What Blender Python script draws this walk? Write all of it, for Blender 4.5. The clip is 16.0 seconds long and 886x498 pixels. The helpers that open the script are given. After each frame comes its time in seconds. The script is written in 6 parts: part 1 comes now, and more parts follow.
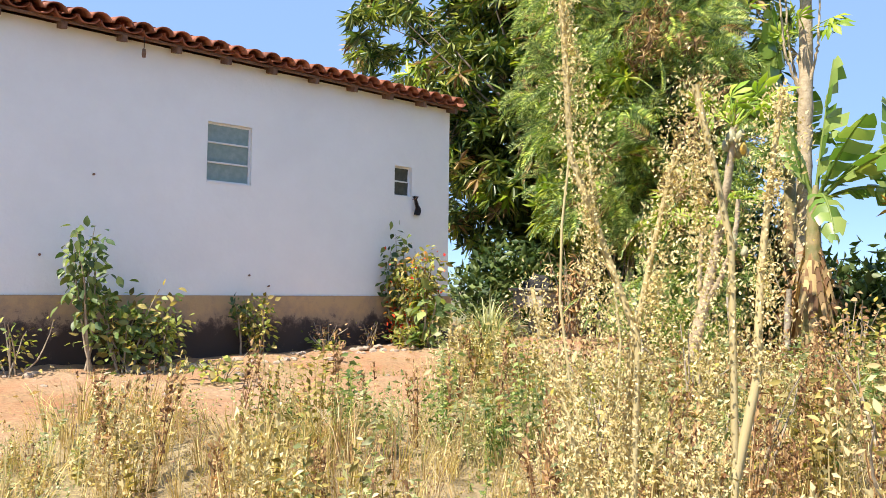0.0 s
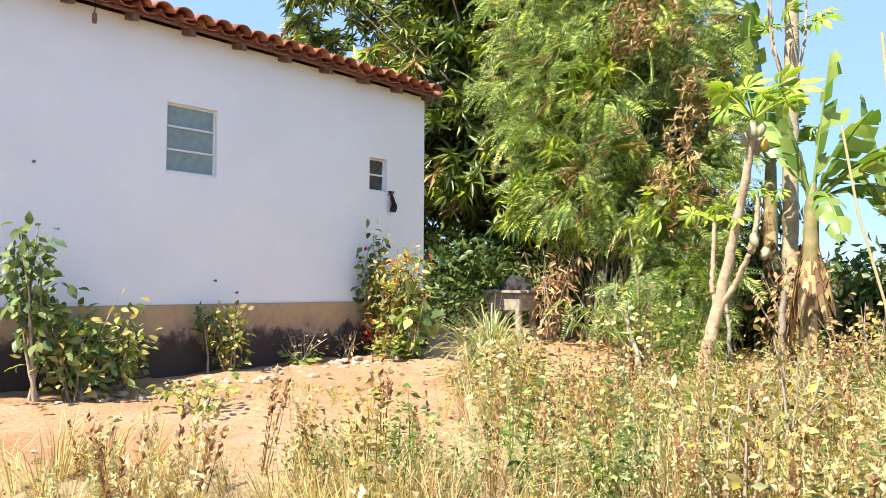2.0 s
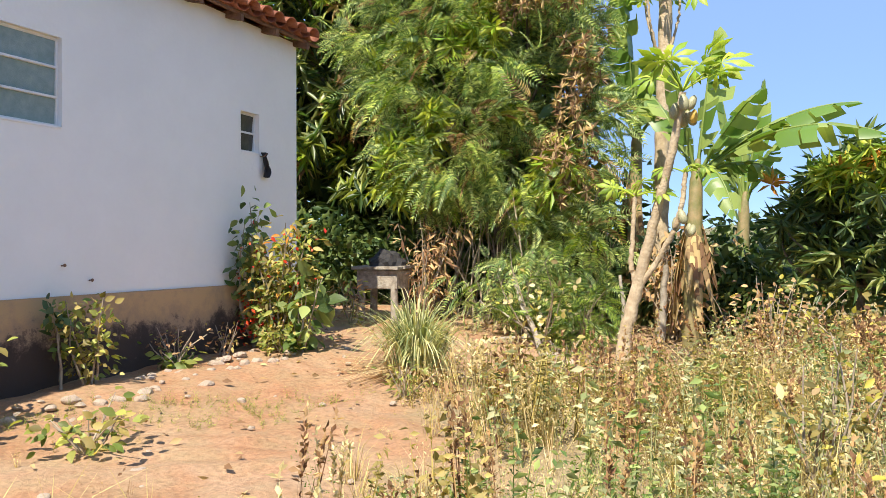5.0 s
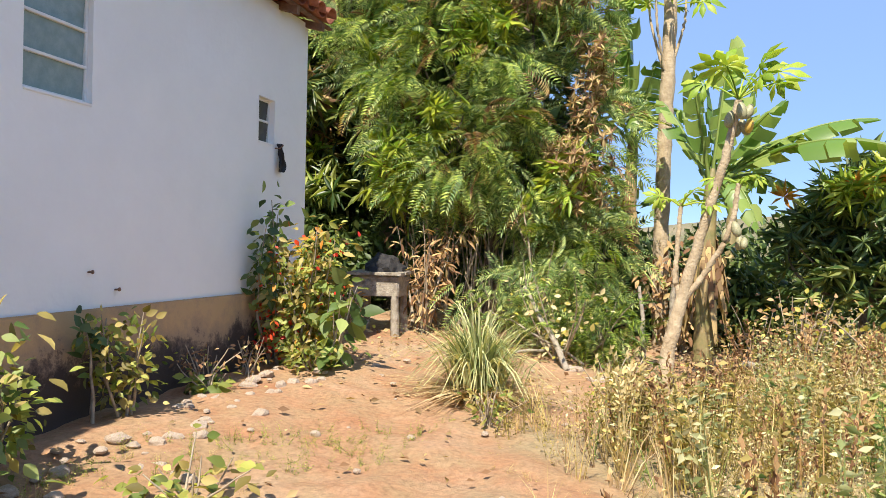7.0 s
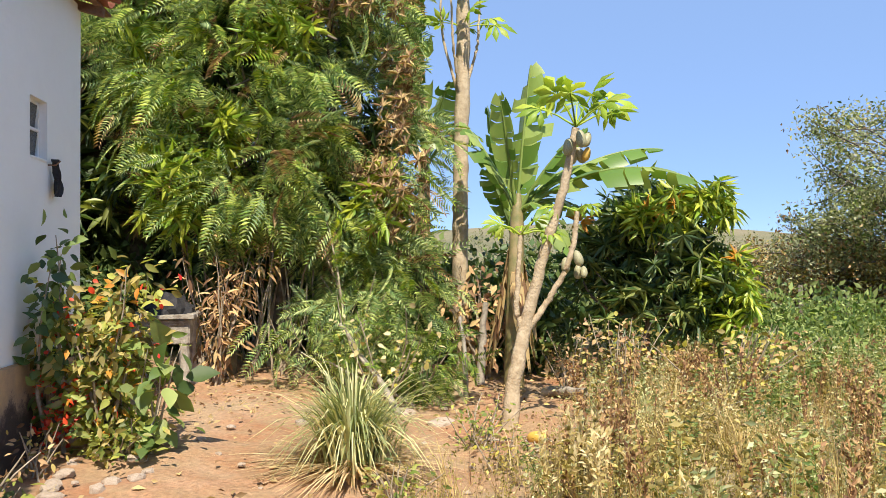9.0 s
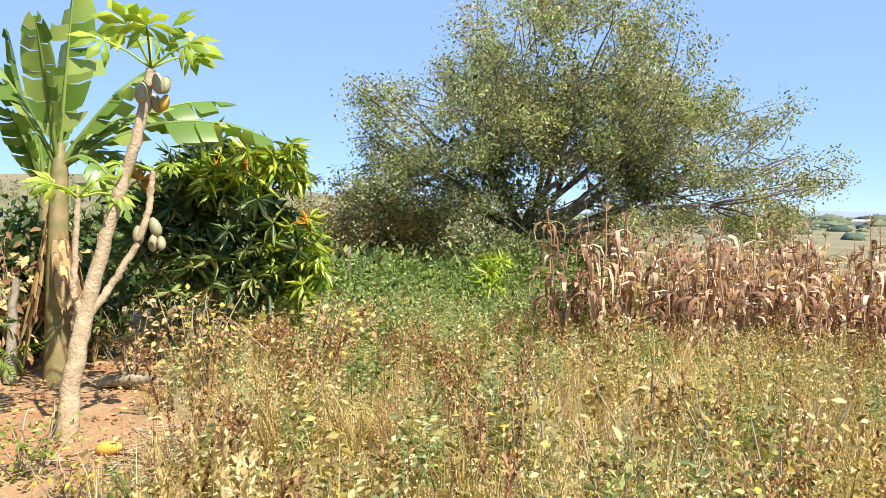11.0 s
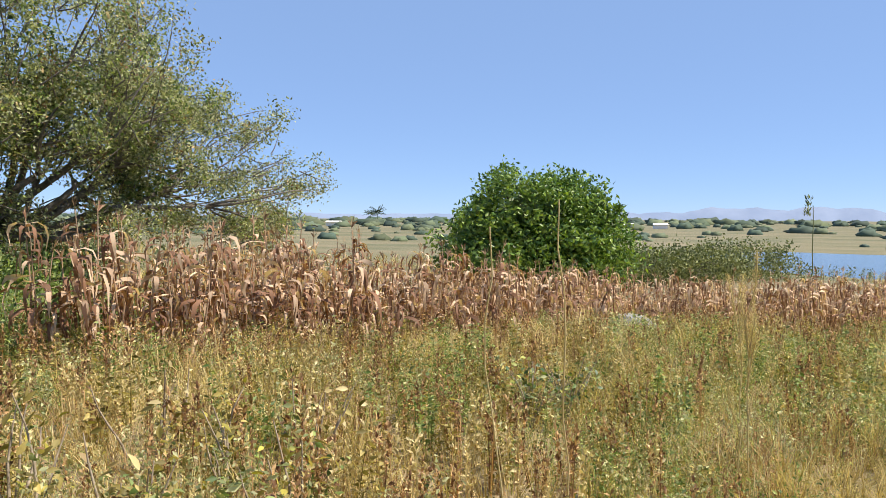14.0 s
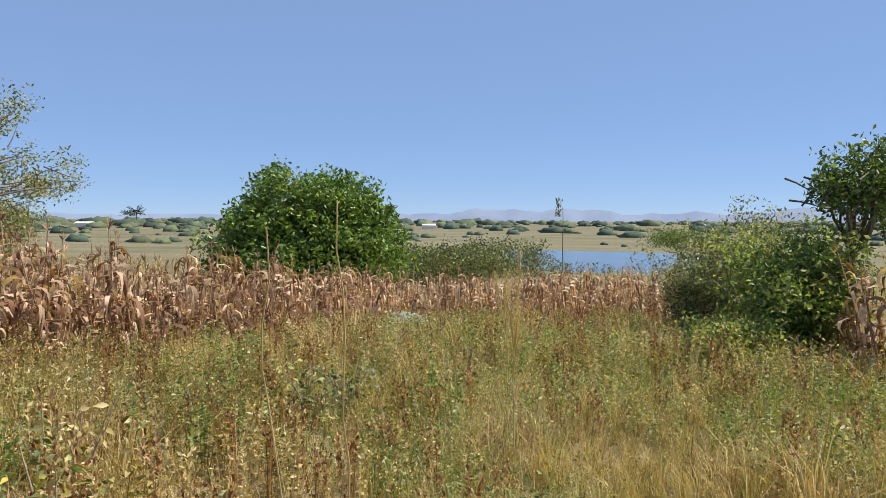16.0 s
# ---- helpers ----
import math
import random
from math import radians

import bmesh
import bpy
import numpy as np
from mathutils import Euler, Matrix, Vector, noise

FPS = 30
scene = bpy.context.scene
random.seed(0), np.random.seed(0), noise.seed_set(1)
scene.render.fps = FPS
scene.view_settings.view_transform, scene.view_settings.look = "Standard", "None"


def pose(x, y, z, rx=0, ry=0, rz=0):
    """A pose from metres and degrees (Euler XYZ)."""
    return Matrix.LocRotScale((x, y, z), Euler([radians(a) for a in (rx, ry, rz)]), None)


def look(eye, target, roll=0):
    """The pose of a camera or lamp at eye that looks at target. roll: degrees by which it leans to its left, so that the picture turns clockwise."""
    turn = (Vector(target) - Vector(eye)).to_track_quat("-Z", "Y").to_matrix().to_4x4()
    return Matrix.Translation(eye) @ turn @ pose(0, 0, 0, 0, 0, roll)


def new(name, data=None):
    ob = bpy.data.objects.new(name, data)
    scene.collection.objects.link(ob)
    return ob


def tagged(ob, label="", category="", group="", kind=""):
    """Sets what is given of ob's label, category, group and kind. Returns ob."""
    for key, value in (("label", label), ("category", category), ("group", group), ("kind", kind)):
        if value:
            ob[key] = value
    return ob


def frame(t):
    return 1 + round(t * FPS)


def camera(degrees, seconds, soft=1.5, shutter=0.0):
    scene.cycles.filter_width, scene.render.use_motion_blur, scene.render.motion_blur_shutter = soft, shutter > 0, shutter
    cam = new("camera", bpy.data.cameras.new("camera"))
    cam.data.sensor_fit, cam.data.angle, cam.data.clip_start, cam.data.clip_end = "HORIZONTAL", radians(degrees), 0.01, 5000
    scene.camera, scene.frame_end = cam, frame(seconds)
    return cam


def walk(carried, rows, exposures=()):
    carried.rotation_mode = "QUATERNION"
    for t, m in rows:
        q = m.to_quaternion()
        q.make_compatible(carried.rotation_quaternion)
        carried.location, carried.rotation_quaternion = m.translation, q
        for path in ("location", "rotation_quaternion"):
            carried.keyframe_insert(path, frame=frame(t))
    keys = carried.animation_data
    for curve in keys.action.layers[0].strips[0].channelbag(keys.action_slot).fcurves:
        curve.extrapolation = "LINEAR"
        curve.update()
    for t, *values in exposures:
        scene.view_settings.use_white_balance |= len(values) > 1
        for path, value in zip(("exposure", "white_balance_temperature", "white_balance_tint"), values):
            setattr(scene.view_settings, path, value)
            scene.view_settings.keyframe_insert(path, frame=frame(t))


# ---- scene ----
cam = camera(60.9, 16.0, soft=0.7)

PATH = [
    (0.0, (0.511, 1.120, 1.683), (-0.993, 2.434, 1.788), 0.7),
    (0.5, (0.254, 1.115, 1.702), (-1.239, 2.441, 1.825), 0.3),
    (1.0, (-0.060, 1.027, 1.678), (-1.521, 2.390, 1.775), 0.3),
    (1.5, (-0.396, 0.972, 1.752), (-1.775, 2.419, 1.824), 0.2),
    (2.0, (-0.731, 1.031, 1.771), (-2.059, 2.524, 1.867), 0.3),
    (2.5, (-0.979, 1.000, 1.774), (-2.198, 2.583, 1.856), 0.1),
    (3.0, (-1.255, 0.955, 1.805), (-2.340, 2.634, 1.850), -0.4),
    (3.5, (-1.509, 0.944, 1.800), (-2.463, 2.701, 1.845), 0.1),
    (4.0, (-1.817, 1.041, 1.847), (-2.728, 2.821, 1.894), 0.5),
    (4.5, (-2.163, 1.043, 1.854), (-3.035, 2.843, 1.858), 0.4),
    (5.0, (-2.500, 1.091, 1.916), (-3.299, 2.924, 1.917), -0.1),
    (5.2, (-2.614, 1.107, 1.949), (-3.406, 2.943, 1.958), 0.1),
    (7.3, (-4.195, 1.232, 2.002), (-4.631, 3.184, 1.990), 1.2),
    (7.5, (-4.296, 1.289, 2.038), (-4.675, 3.252, 2.016), 1.2),
    (8.0, (-4.636, 1.429, 2.052), (-4.860, 3.417, 2.035), 0.9),
    (8.5, (-4.970, 1.613, 2.136), (-4.971, 3.613, 2.157), 0.2),
    (9.0, (-5.268, 1.927, 2.173), (-5.003, 3.909, 2.211), -0.4),
    (9.5, (-5.340, 2.167, 2.285), (-4.736, 4.073, 2.254), -0.2),
    (10.0, (-5.443, 2.400, 2.272), (-4.555, 4.191, 2.228), 0.0),
    (10.2, (-5.483, 2.501, 2.287), (-4.491, 4.237, 2.238), 0.0),
    (12.3, (-5.300, 3.000, 2.290), (-3.585, 4.030, 2.173), 0.3),
    (12.5, (-5.298, 3.003, 2.290), (-3.555, 3.983, 2.179), 0.3),
    (13.0, (-5.294, 3.011, 2.290), (-3.470, 3.832, 2.188), 0.3),
    (13.5, (-5.290, 3.019, 2.290), (-3.379, 3.610, 2.203), 0.3),
    (14.0, (-5.286, 3.028, 2.290), (-3.316, 3.369, 2.209), 0.3),
    (14.5, (-5.282, 3.036, 2.290), (-3.286, 3.161, 2.203), 0.3),
    (15.0, (-5.278, 3.044, 2.290), (-3.278, 3.021, 2.196), 0.3),
    (15.5, (-5.274, 3.052, 2.290), (-3.280, 2.897, 2.208), 0.3),
    (16.0, (-5.270, 3.060, 2.290), (-3.286, 2.804, 2.214), 0.3),
]
walk(cam, [(t, look(eye, target, roll)) for t, eye, target, roll in PATH],
     exposures=[(0.0, 0.95), (0.5, 1.16), (2.0, 1.24), (3.0, 1.15), (3.5, 1.0), (5.0, 0.82), (7.5, 0.76), (9.0, 0.68), (10.0, 0.90), (12.5, 0.76), (13.5, 0.38), (14.5, 0.56), (15.0, 0.48), (15.5, 0.46), (16.0, 0.20)])

# ---- world, sun, exposure ----
SUN = Vector((0.0, -0.58, 0.81)).normalized()          # towards the sun
world = bpy.data.worlds.new("sky")
scene.world = world
world.use_nodes = True
sky = world.node_tree.nodes.new("ShaderNodeTexSky")
sky.sky_type, sky.sun_disc = "NISHITA", False
sky.sun_elevation = math.asin(SUN.z)
sky.sun_rotation = math.atan2(SUN.x, SUN.y)
sky.altitude, sky.air_density, sky.dust_density, sky.ozone_density = 3200, 0.8, 0.0, 4.5
backing = world.node_tree.nodes["Background"]
backing.inputs["Strength"].default_value = 0.148
# thin even haze over the whole sky
haze = world.node_tree.nodes.new("ShaderNodeMix")
haze.data_type = "RGBA"
haze.inputs["Factor"].default_value = 0.72
haze.inputs["B"].default_value = (1.55, 2.40, 4.15, 1)
world.node_tree.links.new(sky.outputs[0], haze.inputs["A"])
world.node_tree.links.new(haze.outputs["Result"], backing.inputs["Color"])
sun_data = bpy.data.lights.new("sun", "SUN")
sun_data.energy, sun_data.angle, sun_data.color = 5.0, radians(0.5), (1.0, 0.92, 0.77)
sun_ob = new("sun", sun_data)
sun_ob.matrix_world = look(SUN * 60, (0, 0, 0))


# ---- materials ----
def material(name, colour, rough=0.8, second=None, scale=6.0, bump=0.0, bump_scale=40.0, island=0.0, object_vary=0.0, through_light=None, metallic=0.0, detail=6.0, stops=(0.35, 0.65)):
    """A procedural surface: two colours mixed by noise, value varied by island or object, fine relief, and for leaves light that comes through."""
    m = bpy.data.materials.new(name)
    m.use_nodes = True
    n, l = m.node_tree.nodes, m.node_tree.links
    b = n["Principled BSDF"]
    b.inputs["Roughness"].default_value, b.inputs["Metallic"].default_value = rough, metallic
    co = n.new("ShaderNodeTexCoord")
    tex = n.new("ShaderNodeTexNoise")
    tex.inputs["Scale"].default_value, tex.inputs["Detail"].default_value, tex.inputs["Roughness"].default_value = scale, detail, 0.65
    l.new(co.outputs["Object"], tex.inputs["Vector"])
    ramp = n.new("ShaderNodeValToRGB")
    ramp.color_ramp.elements[0].position, ramp.color_ramp.elements[1].position = stops
    ramp.color_ramp.elements[0].color = (*colour, 1)
    ramp.color_ramp.elements[1].color = (*(second or [min(1, c * 1.25) for c in colour]), 1)
    l.new(tex.outputs["Fac"], ramp.inputs["Fac"])
    out = ramp.outputs["Color"]
    if island or object_vary:
        src = n.new("ShaderNodeNewGeometry").outputs["Random Per Island"] if island else n.new("ShaderNodeObjectInfo").outputs["Random"]
        amount = island or object_vary
        if island and second:
            mixn = n.new("ShaderNodeMath")
            mixn.operation = "MULTIPLY_ADD"
            mixn.inputs[1].default_value = 0.75
            half = n.new("ShaderNodeMath")
            half.operation, half.inputs[1].default_value = "MULTIPLY", 0.25
            l.new(tex.outputs["Fac"], half.inputs[0])
            l.new(src, mixn.inputs[0])
            l.new(half.outputs[0], mixn.inputs[2])
            l.new(mixn.outputs[0], ramp.inputs["Fac"])
        rng = n.new("ShaderNodeMapRange")
        rng.inputs["To Min"].default_value, rng.inputs["To Max"].default_value = 1 - amount, 1 + amount
        frac = n.new("ShaderNodeMath")
        frac.operation, frac.inputs[1].default_value = "MULTIPLY", 7.31
        frac2 = n.new("ShaderNodeMath")
        frac2.operation = "FRACT"
        l.new(src, frac.inputs[0])
        l.new(frac.outputs[0], frac2.inputs[0])
        l.new(frac2.outputs[0], rng.inputs["Value"])
        hsv = n.new("ShaderNodeHueSaturation")
        l.new(out, hsv.inputs["Color"])
        l.new(rng.outputs[0], hsv.inputs["Value"])
        out = hsv.outputs["Color"]
    l.new(out, b.inputs["Base Color"])
    if bump:
        fine = n.new("ShaderNodeTexNoise")
        fine.inputs["Scale"].default_value, fine.inputs["Detail"].default_value = bump_scale, 5.0
        l.new(co.outputs["Object"], fine.inputs["Vector"])
        bp = n.new("ShaderNodeBump")
        bp.inputs["Strength"].default_value, bp.inputs["Distance"].default_value = bump, 0.02
        l.new(fine.outputs["Fac"], bp.inputs["Height"])
        l.new(bp.outputs["Normal"], b.inputs["Normal"])
    if through_light:
        tr = n.new("ShaderNodeBsdfTranslucent")
        mul = n.new("ShaderNodeMix")
        mul.data_type, mul.blend_type = "RGBA", "MULTIPLY"
        mul.inputs["Factor"].default_value = 1.0
        l.new(out, mul.inputs["A"])
        mul.inputs["B"].default_value = (1.5, 1.5, 0.7, 1)
        l.new(mul.outputs["Result"], tr.inputs["Color"])
        mx = n.new("ShaderNodeMixShader")
        mx.inputs["Fac"].default_value = through_light
        l.new(b.outputs[0], mx.inputs[1])
        l.new(tr.outputs[0], mx.inputs[2])
        l.new(mx.outputs[0], n["Material Output"].inputs["Surface"])
    return m


M_MANGO = material("mango_leaf", (0.05, 0.095, 0.025), 0.36, (0.28, 0.31, 0.09), 2.0, island=0.4, through_light=0.34)
M_MANGO_NEW = material("young_mango_leaf", (0.20, 0.31, 0.03), 0.4, (0.42, 0.46, 0.06), 2.0, island=0.25, through_light=0.3)
M_FEATHER = material("feathery_leaf", (0.18, 0.28, 0.11), 0.5, (0.50, 0.56, 0.25), 2.0, island=0.35, through_light=0.45)
M_ROUND = material("broad_dark_leaf", (0.075, 0.145, 0.027), 0.4, (0.25, 0.35, 0.075), 2.0, island=0.35, through_light=0.2)
M_TANGLE = material("tangle_leaf", (0.10, 0.165, 0.04), 0.55, (0.33, 0.39, 0.13), 2.0, island=0.35, through_light=0.38)
M_PALEGREEN = material("pale_green_leaf", (0.20, 0.23, 0.09), 0.6, (0.58, 0.57, 0.33), 2.0, island=0.3, through_light=0.38)
M_DRYLEAF = material("dry_leaf", (0.22, 0.12, 0.06), 0.8, (0.55, 0.40, 0.19), 2.0, island=0.3, through_light=0.2)
M_ACACIA = material("grey_green_leaf", (0.15, 0.17, 0.085), 0.5, (0.45, 0.45, 0.27), 2.0, island=0.3, through_light=0.40)
M_GREEN = material("fresh_green_leaf", (0.075, 0.14, 0.02), 0.45, (0.25, 0.34, 0.05), 2.0, island=0.35, through_light=0.32)
M_CORN = material("dry_maize", (0.25, 0.13, 0.075), 0.75, (0.68, 0.49, 0.34), 2.0, island=0.3, through_light=0.25)
M_GRASS = material("dry_grass", (0.36, 0.26, 0.10), 0.75, (0.66, 0.53, 0.24), 2.0, island=0.25, through_light=0.25)
M_WEED = material("weed_leaf", (0.17, 0.14, 0.035), 0.6, (0.50, 0.40, 0.14), 2.0, island=0.35, through_light=0.38)
M_REDWEED = material("brown_dry_weed", (0.20, 0.10, 0.05), 0.8, (0.58, 0.37, 0.18), 2.0, island=0.3, through_light=0.2)


def ground_material():
    """Soil that is reddish and bare where the attribute zone is 1, and covered with straw-coloured litter where it is 0."""
    m = bpy.data.materials.new("soil")
    m.use_nodes = True
    n, l = m.node_tree.nodes, m.node_tree.links
    b = n["Principled BSDF"]
    b.inputs["Roughness"].default_value = 0.95
    co = n.new("ShaderNodeTexCoord")

    def noise_ramp(scale, stops, colours, detail=8):
        t = n.new("ShaderNodeTexNoise")
        t.inputs["Scale"].default_value, t.inputs["Detail"].default_value, t.inputs["Roughness"].default_value = scale, detail, 0.7
        l.new(co.outputs["Object"], t.inputs["Vector"])
        r = n.new("ShaderNodeValToRGB")
        els = r.color_ramp.elements
        while len(els) < len(stops):
            els.new(0.5)
        for e, p, c in zip(els, stops, colours):
            e.position, e.color = p, (*c, 1)
        l.new(t.outputs["Fac"], r.inputs["Fac"])
        return r.outputs["Color"], t.outputs["Fac"]

    bare, _ = noise_ramp(0.9, (0.3, 0.5, 0.7), ((0.36, 0.155, 0.07), (0.41, 0.225, 0.125), (0.48, 0.33, 0.22)))
    litter, _ = noise_ramp(3.2, (0.40, 0.62), ((0.0, 0.0, 0.0), (0.5, 0.5, 0.5)))
    straw, _ = noise_ramp(0.35, (0.3, 0.5, 0.7), ((0.22, 0.17, 0.09), (0.36, 0.28, 0.16), (0.27, 0.225, 0.115)))
    grit, grit_fac = noise_ramp(28, (0.35, 0.6), ((0.72, 0.70, 0.68), (1.1, 1.08, 1.05)))
    zone = n.new("ShaderNodeAttribute")
    zone.attribute_name = "zone"
    mix = n.new("ShaderNodeMix")
    mix.data_type = "RGBA"
    patchy = n.new("ShaderNodeMath")
    patchy.operation = "SUBTRACT"
    patchy.use_clamp = True
    l.new(zone.outputs["Fac"], patchy.inputs[0])
    l.new(litter, patchy.inputs[1])
    l.new(patchy.outputs[0], mix.inputs["Factor"])
    l.new(straw, mix.inputs["A"])
    l.new(bare, mix.inputs["B"])
    mul = n.new("ShaderNodeMix")
    mul.data_type, mul.blend_type = "RGBA", "MULTIPLY"
    mul.inputs["Factor"].default_value = 1.0
    pasture, _ = noise_ramp(0.06, (0.35, 0.5, 0.66), ((0.12, 0.13, 0.06), (0.20, 0.18, 0.095), (0.27, 0.22, 0.13)))
    green_land = n.new("ShaderNodeAttribute")
    green_land.attribute_name = "pasture"
    land = n.new("ShaderNodeMix")
    land.data_type = "RGBA"
    l.new(green_land.outputs["Fac"], land.inputs["Factor"])
    l.new(mix.outputs["Result"], land.inputs["A"])
    l.new(pasture, land.inputs["B"])
    l.new(land.outputs["Result"], mul.inputs["A"])
    l.new(grit, mul.inputs["B"])
    l.new(mul.outputs["Result"], b.inputs["Base Color"])
    bp = n.new("ShaderNodeBump")
    bp.inputs["Strength"].default_value, bp.inputs["Distance"].default_value = 0.7, 0.03
    l.new(grit_fac, bp.inputs["Height"])
    l.new(bp.outputs["Normal"], b.inputs["Normal"])
    return m


M_GROUND = ground_material()
M_STONE = material("pale_stone", (0.42, 0.31, 0.23), 0.9, (0.60, 0.49, 0.39), 9.0, 0.6, 50)
M_BOULDER = material("grey_boulder", (0.20, 0.19, 0.18), 0.9, (0.34, 0.33, 0.31), 6.0, 0.6, 30)
M_TILE = material("clay_tile", (0.22, 0.06, 0.03), 0.85, (0.42, 0.17, 0.10), 9.0, 0.4, 60, object_vary=0.3)
M_TIMBER = material("dark_rafter", (0.13, 0.065, 0.04), 0.85, (0.24, 0.13, 0.08), 12.0, 0.4, 60)
M_OLDWOOD = material("weathered_wood", (0.22, 0.18, 0.14), 0.9, (0.42, 0.37, 0.30), 14.0, 0.6, 40)
M_FRAME = material("white_frame", (0.70, 0.71, 0.70), 0.5, (0.78, 0.78, 0.77), 8.0, 0.1, 60)
M_PANE = material("ribbed_glass", (0.20, 0.27, 0.26), 0.12, (0.27, 0.34, 0.33), 14.0, 0.15, 120)
M_PANE_DARK = material("dark_glass", (0.05, 0.05, 0.045), 0.15, (0.09, 0.085, 0.075), 8.0, 0.1, 80)
M_BLACK = material("black_cloth", (0.012, 0.012, 0.015), 0.8, (0.035, 0.03, 0.03), 20.0, 0.3, 80)
M_RUST = material("rusty_metal", (0.16, 0.08, 0.05), 0.7, (0.25, 0.14, 0.09), 40.0, 0.3, 90)
M_PAPAYA_BARK = material("papaya_bark", (0.35, 0.26, 0.16), 0.85, (0.54, 0.43, 0.29), 10.0, 0.6, 45)
M_PAPAYA_LEAF = material("papaya_leaf", (0.22, 0.34, 0.03), 0.5, (0.42, 0.50, 0.07), 2.0, island=0.25, through_light=0.35)
M_FRUIT = material("papaya_fruit", (0.24, 0.24, 0.13), 0.5, (0.40, 0.36, 0.22), 7.0, 0.1, 40)
M_FRUIT_RIPE = material("ripe_fruit", (0.60, 0.34, 0.06), 0.5, (0.66, 0.46, 0.10), 7.0, 0.1, 40)
M_BANANA = material("banana_leaf", (0.13, 0.23, 0.04), 0.38, (0.32, 0.40, 0.11), 3.0, island=0.12, through_light=0.3)
M_BANANA_STEM = material("banana_stem", (0.17, 0.17, 0.06), 0.6, (0.34, 0.25, 0.13), 6.0, 0.3, 20)
M_LEMON = material("lemongrass_blade", (0.22, 0.26, 0.10), 0.6, (0.58, 0.55, 0.29), 2.0, island=0.25, through_light=0.25)
M_STRAW = material("straw_blade", (0.46, 0.32, 0.17), 0.75, (0.72, 0.56, 0.33), 2.0, island=0.25, through_light=0.2)
M_RED = material("red_flower", (0.62, 0.03, 0.015), 0.5, (0.80, 0.09, 0.03), 5.0, island=0.2, through_light=0.2)
M_ORANGELEAF = material("orange_shoot", (0.55, 0.22, 0.03), 0.5, (0.62, 0.33, 0.05), 3.0, island=0.2, through_light=0.3)
M_YELLOWLEAF = material("yellow_leaf", (0.34, 0.30, 0.04), 0.55, (0.55, 0.46, 0.09), 3.0, island=0.2, through_light=0.3)
M_SEED = material("seed_head", (0.46, 0.36, 0.17), 0.85, (0.72, 0.60, 0.34), 6.0, island=0.25, through_light=0.25)
M_SHRUB = material("shrub_leaf", (0.13, 0.185, 0.038), 0.5, (0.40, 0.42, 0.10), 2.0, island=0.35, through_light=0.42)
# colour of dark-leaved shrubs; also paints shade inside crowns and under trees
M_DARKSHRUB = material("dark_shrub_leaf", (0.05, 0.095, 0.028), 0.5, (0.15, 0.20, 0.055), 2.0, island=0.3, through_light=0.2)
M_SCRUB = material("olive_scrub", (0.10, 0.12, 0.04), 0.7, (0.24, 0.25, 0.10), 2.0, island=0.3, through_light=0.2)
M_TWIG = material("dead_twig", (0.22, 0.17, 0.12), 0.9, (0.46, 0.38, 0.28), 12.0, 0.3, 40)
M_ACACIA_BARK = material("grey_bark", (0.075, 0.062, 0.05), 0.9, (0.20, 0.17, 0.135), 8.0, 0.8, 30)
M_WATER = material("pond_water", (0.03, 0.05, 0.06), 0.10, (0.04, 0.06, 0.07), 0.5, 0.5, 5)
# blue-grey here is the haze of distance, painted into the hills' colour
M_HAZY_HILL = material("haze_blue_hill", (0.20, 0.25, 0.36), 1.0, (0.25, 0.30, 0.41), 0.004, 0)
M_FARWOOD = material("far_wood", (0.055, 0.085, 0.055), 0.8, (0.13, 0.155, 0.08), 0.05, island=0.3)
M_FARWALL = material("far_white_wall", (0.72, 0.70, 0.66), 0.9, (0.78, 0.76, 0.72), 2.0)


def skirt_material():
    """The plaster foot of the wall: ochre above, with dark damp stains that creep up unevenly."""
    m = bpy.data.materials.new("stained_plaster")
    m.use_nodes = True
    n, l = m.node_tree.nodes, m.node_tree.links
    b = n["Principled BSDF"]
    b.inputs["Roughness"].default_value = 0.95
    co = n.new("ShaderNodeTexCoord")
    big = n.new("ShaderNodeTexNoise")
    big.inputs["Scale"].default_value, big.inputs["Detail"].default_value, big.inputs["Roughness"].default_value = 3.4, 9.0, 0.78
    l.new(co.outputs["Object"], big.inputs["Vector"])
    sep = n.new("ShaderNodeSeparateXYZ")
    l.new(co.outputs["Object"], sep.inputs[0])
    up = n.new("ShaderNodeMapRange")
    up.inputs["From Min"].default_value, up.inputs["From Max"].default_value = 1.12, 1.52
    up.inputs["To Min"].default_value, up.inputs["To Max"].default_value = -0.16, 0.26
    l.new(sep.outputs["Z"], up.inputs["Value"])
    add = n.new("ShaderNodeMath")
    add.operation = "ADD"
    l.new(big.outputs["Fac"], add.inputs[0])
    l.new(up.outputs[0], add.inputs[1])
    ramp = n.new("ShaderNodeValToRGB")
    e = ramp.color_ramp.elements
    e.new(0.5), e.new(0.6)
    for k, (p, c) in enumerate(((0.43, (0.06, 0.042, 0.034)), (0.52, (0.16, 0.11, 0.08)), (0.58, (0.36, 0.25, 0.16)), (0.76, (0.50, 0.33, 0.17)))):
        e[k].position, e[k].color = p, (*c, 1)
    l.new(add.outputs[0], ramp.inputs["Fac"])
    l.new(ramp.outputs["Color"], b.inputs["Base Color"])
    bp = n.new("ShaderNodeBump")
    bp.inputs["Strength"].default_value, bp.inputs["Distance"].default_value = 0.6, 0.02
    l.new(big.outputs["Fac"], bp.inputs["Height"])
    l.new(bp.outputs["Normal"], b.inputs["Normal"])
    return m


